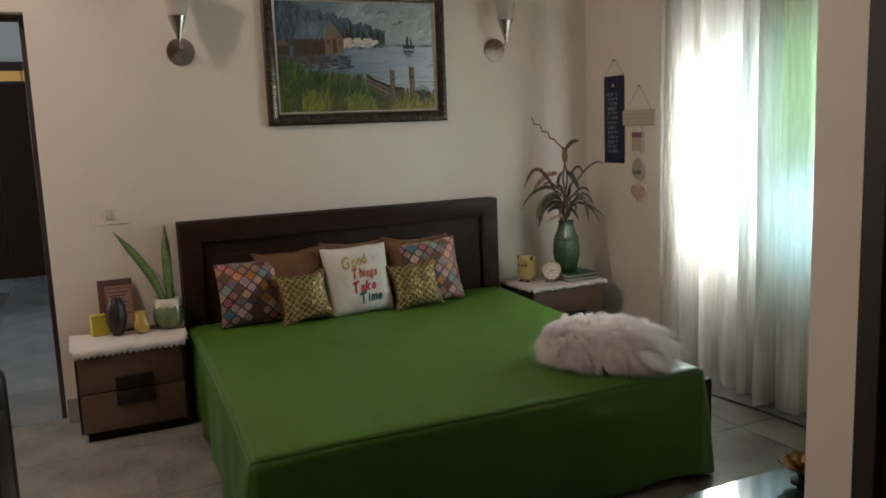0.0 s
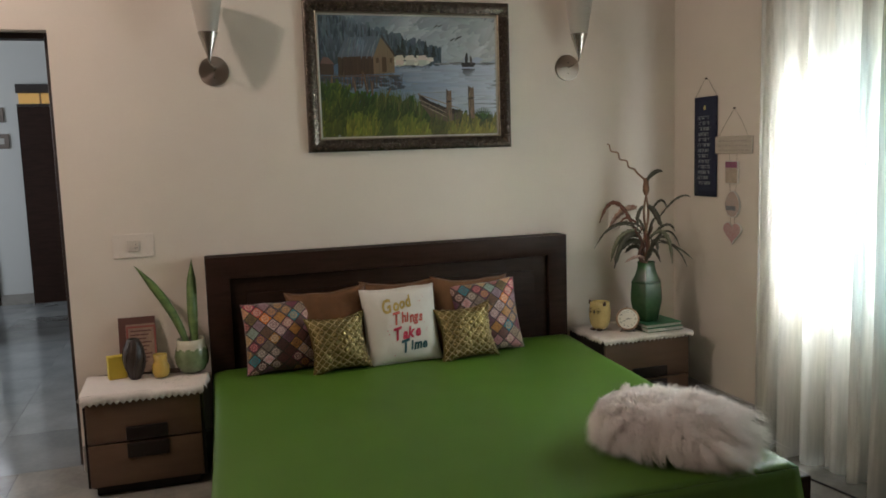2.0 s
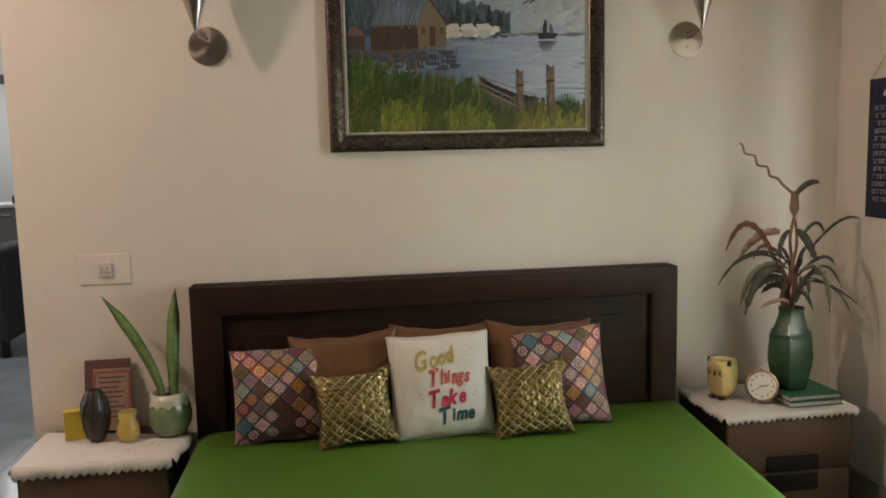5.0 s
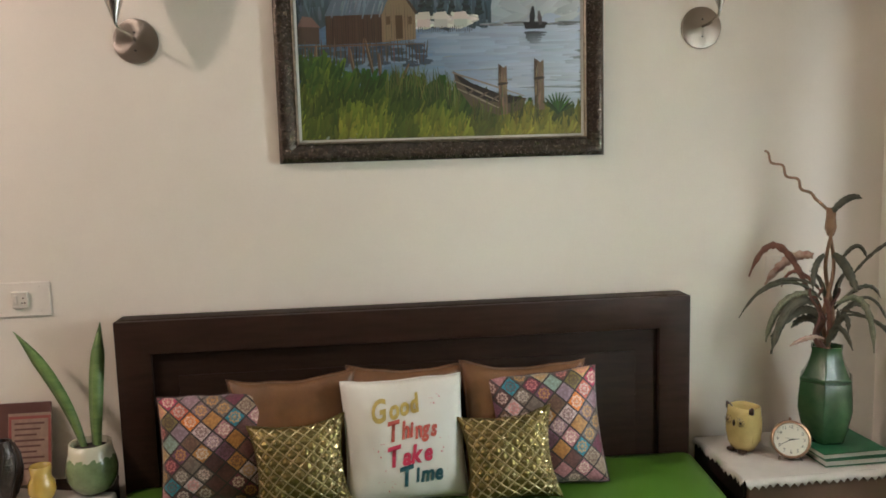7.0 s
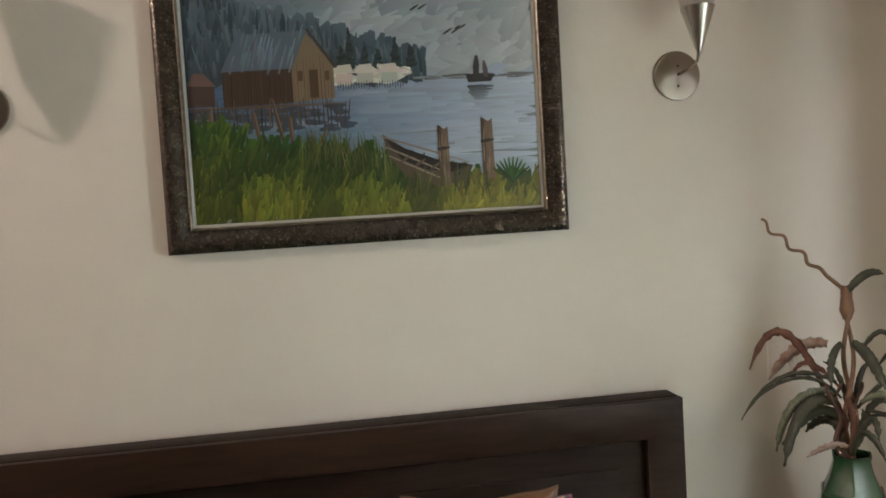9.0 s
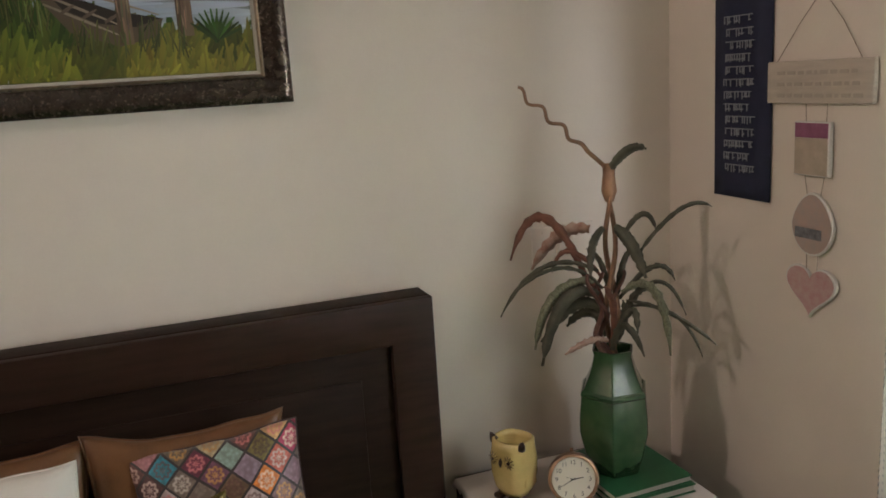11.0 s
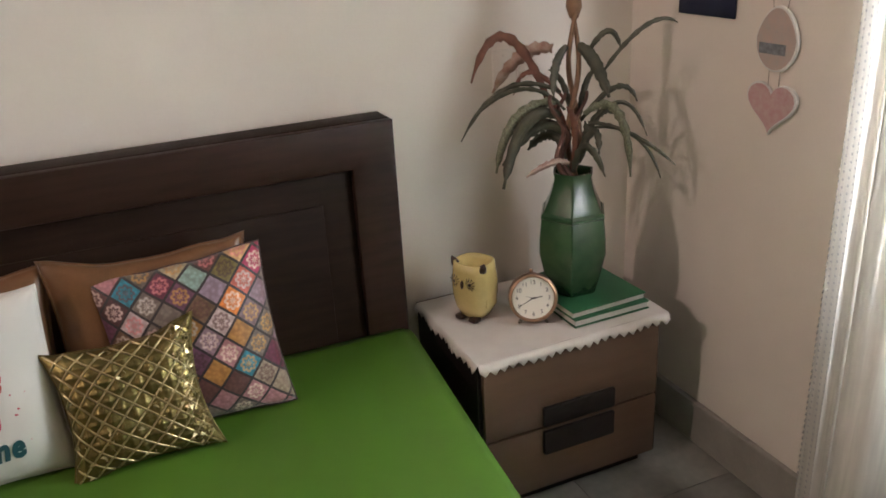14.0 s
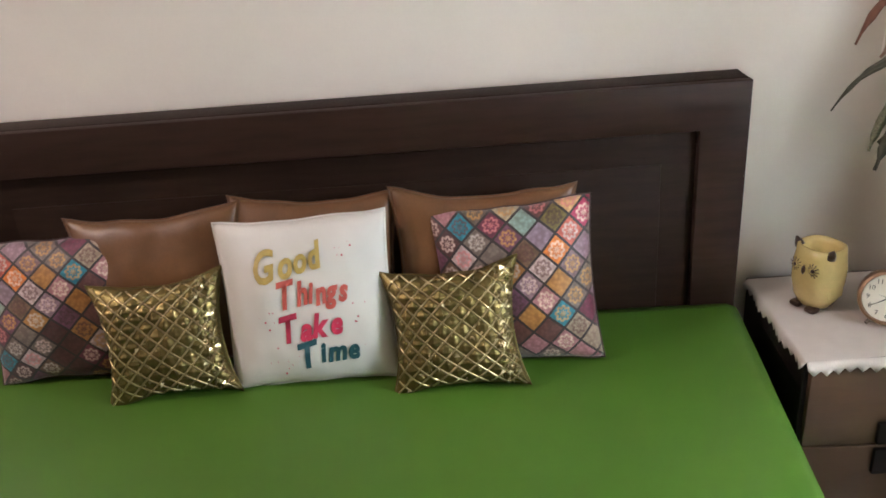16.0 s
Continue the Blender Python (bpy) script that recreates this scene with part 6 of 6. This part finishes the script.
    part("backing", boxed(-hw + 0.05, -0.0025, -hh + 0.05, hw - 0.05, -0.0005, hh - 0.05), BRONZE, th)


painting()

# ---- wall with the window: scroll and hanging plaques ----
EAST = pose(0, 0, 0, 0, 0, -90)     # local x runs along -y, local y into the wall


def on_east(y, z, off=0.0):
    return pose(WX - off, y, z) @ EAST


th = thing("wall_scroll", on_east(4.141, 1.433), "narrow navy blue cloth scroll with pale script hanging on a nail", "wall hanging")
bm = bm_new()
n = 14
g = [[bm.verts.new((-0.098 + 0.196 * i / 4, -0.008 - 0.003 * math.sin(j * 0.8) * (i % 2), -0.266 + 0.532 * j / n)) for i in range(5)] for j in range(n + 1)]
for a, b in zip(g, g[1:]):
    for i in range(4):
        bm.faces.new((a[i], a[i + 1], b[i + 1], b[i]))
ob = part("cloth", bm, NAVY, th, smooth="all")
sm = ob.modifiers.new("cloth", "SOLIDIFY")
sm.thickness = 0.004
rr = random.Random(3)
for k in range(13):
    z = 0.155 - k * 0.029
    x, end = -0.060 + rr.uniform(0, 0.012), 0.058 - rr.uniform(0, 0.030)
    bm = bm_new()
    box(bm, x, -0.0150, z + 0.006, end, -0.0138, z + 0.0085)
    while x < end - 0.006:
        w = rr.uniform(0.004, 0.011)
        if rr.random() < 0.75:
            box(bm, x, -0.0150, z - rr.uniform(0.006, 0.012), x + 0.0028, -0.0138, z + 0.0065)
            if rr.random() < 0.6:
                box(bm, x, -0.0151, z - 0.006, x + w * 0.8, -0.0139, z - 0.003)
        x += w
    part("script_line", bm, SCRIPT, th)
bm = bm_new()
lathe(bm, [(0.010, 0), (0.011, 0.010), (0.004, 0.022)], 12, m=pose(0.0, -0.0145, 0.198) @ Matrix.Diagonal((1, 0.08, 1, 1)))
part("emblem", bm, OWLYELLOW, th, "small yellow flame emblem")
bm = bm_new()
tube(bm, [(-0.094, -0.006, 0.264), (-0.02, -0.004, 0.352), (0.0, -0.004, 0.360), (0.02, -0.004, 0.352), (0.094, -0.006, 0.264)], 0.0012, 5)
part("cord", bm, STRING, th)
bm = bm_new()
lathe(bm, [(0.004, 0), (0.004, 0.012)], 8, m=pose(0, 0, 0.361, 90, 0, 0))
part("nail", bm, INK, th)

th = thing("hanging_plaques", on_east(3.905, 1.44), "whitewashed sign with three small pastel plaques strung below it", "wall hanging")
bd = part("board", boxed(-0.142, -0.016, -0.045, 0.148, -0.004, 0.045, 0.003), PLAQUE, th, "whitewashed wooden board")
rr = random.Random(6)
for k in range(3):
    bm = bm_new()
    x = -0.11
    while x < 0.11:
        w = rr.uniform(0.008, 0.026)
        box(bm, x, -0.0172, 0.016 - k * 0.024, x + w, -0.0162, 0.024 - k * 0.024)
        x += w + 0.008
    tagged(part("faded_writing", bm, PLAQUETEXT, bd), kind="stuff")
bm = bm_new()
tube(bm, [(-0.115, -0.012, 0.045), (-0.06, -0.006, 0.120), (0.0, -0.004, 0.186), (0.06, -0.006, 0.120), (0.115, -0.012, 0.045)], 0.0011, 5)
part("cord", bm, STRING, th)
bm = bm_new()
lathe(bm, [(0.004, 0), (0.004, 0.012)], 8, m=pose(0, 0, 0.186, 90, 0, 0))
part("nail", bm, INK, th)
for x in (-0.030, 0.030):
    bm = bm_new()
    tube(bm, [(x, -0.010, -0.046), (x * 0.95, -0.010, -0.075), (x * 0.9, -0.010, -0.20), (x * 0.6, -0.010, -0.245), (x * 0.5, -0.010, -0.42)], 0.0009, 5)
    part("cord", bm, STRING, th)
tag = part("plaque", boxed(-0.054, -0.017, -0.198, 0.044, -0.005, -0.082, 0.002), PLAQUEEDGE, th, "small oblong plaque")
part("print", boxed(-0.051, -0.0182, -0.116, 0.041, -0.0171, -0.085), MAUVE, tag, "mauve printed band")
part("print", boxed(-0.051, -0.0182, -0.195, 0.041, -0.0171, -0.1165), CREAMPAPER, tag, "cream printed paper")
oval = [(0.060 * math.cos(a) * (1 - 0.22 * max(0.0, math.sin(a))), 0.070 * math.sin(a) * (1.0 if math.sin(a) < 0 else 1.0) - 0.303) for a in [2 * math.pi * i / 28 for i in range(28)]]
bm = bm_new()
prism(bm, oval, -0.014, -0.005, Matrix(), 0.002)
tag = part("plaque", bm, PLAQUEEDGE, th, "small rounded plaque")
bm = bm_new()
prism(bm, [(x * 0.93, (z + 0.303) * 0.93 - 0.303) for x, z in oval], -0.0152, -0.0141, Matrix())
part("print", bm, GREYPAPER, tag, "greyish printed paper")
part("print_band", boxed(-0.046, -0.0163, -0.335, 0.030, -0.0153, -0.312), BLUEPAPER, tag, "blue-grey printed band")
hp = []
for i in range(36):
    a = 2 * math.pi * i / 36
    x = 16 * math.sin(a) ** 3
    z = 13 * math.cos(a) - 5 * math.cos(2 * a) - 2 * math.cos(3 * a) - math.cos(4 * a)
    hp.append((x * 0.0046, z * 0.0040 - 0.445))
bm = bm_new()
prism(bm, hp, -0.014, -0.005, Matrix(), 0.002)
tag = part("plaque", bm, PLAQUEEDGE, th, "small heart-shaped plaque")
bm = bm_new()
prism(bm, [(x * 0.92, (z + 0.445) * 0.92 - 0.445) for x, z in hp], -0.0152, -0.0141, Matrix())
part("print", bm, PINK, tag, "pink printed heart")

# ---- other things in the room ----
th = thing("low_glass_table", (2.16, 1.85, 0), "low table with a dark glossy glass top", "table")
part("tabletop", boxed(-0.62, -0.19, 0.138, 0.60, 0.185, 0.150, 0.003), TABLEGLASS, th)
for sx in (-0.56, 0.50):
    for sy in (-0.15, 0.11):
        part("leg", boxed(sx, sy, 0, sx + 0.04, sy + 0.04, 0.1375, 0.004), BLACKWOOD, th)

th = thing("lotus_candle_holder", (2.20, 1.915, 0.150), "brass and amber lotus-shaped candle holder on the glass table", "candle holder")
bm = bm_new()
lathe(bm, [(0.035, 0), (0.038, 0.006), (0.014, 0.014), (0.018, 0.028)], 20)
part("base", bm, BLACKWOOD, th, smooth=True)
for ring, (cnt, rad, tall, lean_) in enumerate(((8, 0.030, 0.062, 52), (7, 0.020, 0.072, 28))):
    for k in range(cnt):
        bm = bm_new()
        rows = []
        for i in range(9):
            t = i / 8
            w = 0.024 * math.sin(math.pi * min(0.97, 0.12 + 0.85 * t)) ** 0.8
            rows.append([bm.verts.new((rad * t ** 0.5 + tall * t * math.sin(radians(lean_)) * (0.8 + 0.2 * t), q * w, 0.026 + tall * t * math.cos(radians(lean_)) + 0.007 * abs(q))) for q in (-1, 0, 1)])
        for a, b in zip(rows, rows[1:]):
            for j in (0, 1):
                bm.faces.new((a[j], a[j + 1], b[j + 1], b[j]))
        bmesh.ops.rotate(bm, verts=bm.verts, cent=(0, 0, 0), matrix=Matrix.Rotation(2 * math.pi * (k + 0.5 * ring) / cnt, 3, "Z"))
        ob = part("petal", bm, LOTUS, th, smooth="all", recalc=False)
        sm = ob.modifiers.new("petal", "SOLIDIFY")
        sm.thickness = 0.0015

th = thing("armchair", (-0.62, 2.88, 0), "black leather tub armchair near the hall doorway", "armchair")
part("back", boxed(-0.33, 0.18, 0.10, 0.33, 0.33, 0.665, 0.05, 4), BLACKLEATHER, th, smooth="all")
part("arm", boxed(0.20, -0.34, 0.10, 0.33, 0.178, 0.56, 0.05, 4), BLACKLEATHER, th, smooth="all")
part("arm", boxed(-0.33, -0.34, 0.10, -0.20, 0.178, 0.56, 0.05, 4), BLACKLEATHER, th, smooth="all")
part("seat", boxed(-0.198, -0.34, 0.10, 0.198, 0.178, 0.42, 0.04, 4), BLACKLEATHER, th, smooth="all")
for sx in (-0.28, 0.23):
    for sy in (-0.30, 0.24):
        part("leg", boxed(sx, sy, 0, sx + 0.05, sy + 0.05, 0.12, 0.005), BLACKWOOD, th)

th = thing("floor_cable", (2.86, 2.75, 0), "thin black cable lying on the floor along the curtain", "cable")
bm = bm_new()
tube(bm, [(0.02 + 0.075 * math.sin(2.6 * t) - 0.05 * t, 0.42 - 1.05 * t, 0.005) for t in [i / 24 for i in range(25)]], 0.0045, 7)
part("cord", bm, INK, th, smooth="all")

# ---- hall and kitchen ----
th = thing("hall_armchair", (-1.76, 8.02, 0), "charcoal upholstered armchair on short legs in the hall", "armchair")
part("back", boxed(0.16, -0.40, 0.12, 0.40, 0.40, 0.82, 0.05, 4), SOFA, th, smooth="all")
part("seat", boxed(-0.42, -0.27, 0.12, 0.158, 0.27, 0.44, 0.04, 4), SOFA, th, smooth="all")
part("arm", boxed(-0.42, 0.272, 0.12, 0.158, 0.40, 0.60, 0.04, 4), SOFA, th, smooth="all")
part("arm", boxed(-0.42, -0.40, 0.12, 0.158, -0.272, 0.60, 0.04, 4), SOFA, th, smooth="all")
for sx in (-0.38, 0.31):
    for sy in (-0.36, 0.31):
        part("leg", boxed(sx, sy, 0, sx + 0.05, sy + 0.05, 0.13, 0.005), BLACKWOOD, th)
for dz, dx in ((1.965, -1.372), (1.697, -1.342)):
    th = thing("small_framed_picture", (dx, HY, dz), "small square taupe frame with a white centre on the hall wall", "picture frame", "hall pictures")
    fr = part("frame", boxed(-0.075, -0.02, -0.075, 0.075, 0, 0.075, 0.006), TAUPE, th)
    part("mount", boxed(-0.03, -0.0235, -0.03, 0.03, -0.0205, 0.03), LINER, fr, "white mount")
th = thing("kitchen_counter", (-2.75, 11.85, 0), "grey kitchen counter with a white stone top", "kitchen counter")
part("body", boxed(-0.85, -0.30, 0.08, 0.85, 0.30, 0.915, 0.004), CABGREY, th)
part("plinth", boxed(-0.82, -0.25, 0, 0.82, 0.28, 0.08), BLACKWOOD, th)
part("worktop", boxed(-0.87, -0.33, 0.915, 0.87, 0.31, 0.955, 0.006), COUNTER, th, "white stone worktop")
for i in range(3):
    d = part("door", boxed(-0.84 + i * 0.565, -0.318, 0.09, -0.285 + i * 0.565, -0.301, 0.905, 0.003), CABGREY, th)
    part("handle", boxed(-0.60 + i * 0.565, -0.335, 0.82, -0.50 + i * 0.565, -0.319, 0.835, 0.003), STEEL, d)
th = thing("gas_hob", (-2.36, 11.80, 0.955), "dark gas hob standing on the kitchen counter", "gas hob")
part("body", boxed(-0.32, -0.22, 0, 0.32, 0.22, 0.10, 0.012), STOVE, th, smooth=True)
for sx in (-0.16, 0.16):
    bm = bm_new()
    lathe(bm, [(0.10, 0.10), (0.10, 0.118), (0.08, 0.118), (0.08, 0.10)], 18, False, False, m=pose(sx, 0, 0))
    part("burner", bm, STOVE, th)
    bm = bm_new()
    lathe(bm, [(0.02, 0), (0.018, 0.02)], 12, m=pose(sx, -0.22, 0.05, 90, 0, 0))
    part("knob", bm, STEEL, th)
th = thing("dark_pan", (-2.22, 11.80, 1.073), "dark flat cooking pan on the hob", "pan")
bm = bm_new()
lathe(bm, [(0.12, 0), (0.15, 0.055), (0.143, 0.055), (0.115, 0.006)], 24, True, True)
part("body", bm, STOVE, th, smooth=True)
th = thing("red_kettle", (-2.585, 11.78, 1.073), "small red enamel kettle on the hob", "kettle")
bm = bm_new()
lathe(bm, [(0.055, 0), (0.075, 0.03), (0.070, 0.08), (0.03, 0.115), (0.012, 0.12), (0.014, 0.15), (0.004, 0.16)], 20)
part("body", bm, REDPOT, th, smooth=True)
bm = bm_new()
tube(bm, [(0.06, 0, 0.05), (0.10, 0, 0.085), (0.115, 0, 0.10)], 0.010, 8)
part("spout", bm, REDPOT, th, smooth="all")


# ---- floors, tile by tile ----


def floor_tiles(name, x0, y0, x1, y1, sx, sy, material, label, joint=0.003):
    nx, ny = max(1, round((x1 - x0) / sx)), max(1, round((y1 - y0) / sy))
    tx, ty = (x1 - x0) / nx, (y1 - y0) / ny
    fl = structure(name, boxed(x0, y0, -0.30, x1, y1, -0.0025), GROUT, label, "floor")
    bm = bm_new()
    box(bm, -tx / 2 + joint / 2, -ty / 2 + joint / 2, -0.012, tx / 2 - joint / 2, ty / 2 - joint / 2, 0.0)
    me = bpy.data.meshes.new("floor_tile")
    bm.to_mesh(me)
    bm.free()
    me.materials.append(material)
    for i in range(nx):
        for j in range(ny):
            ob = new("floor_tile", me)
            ob.parent = fl
            ob.location = (x0 + tx * (i + 0.5), y0 + ty * (j + 0.5), 0.0)
    return fl


floor_tiles("floor", -3.55, -4.65, 3.315, WY + 0.085, 0.60, 0.60, FLOOR, "grey marble tiled bedroom floor")
floor_tiles("floor_hall", -4.10, WY + 0.0855, 1.75, 13.15, 0.60, 0.60, HALLFLOOR, "pale polished marble tiled hall floor")
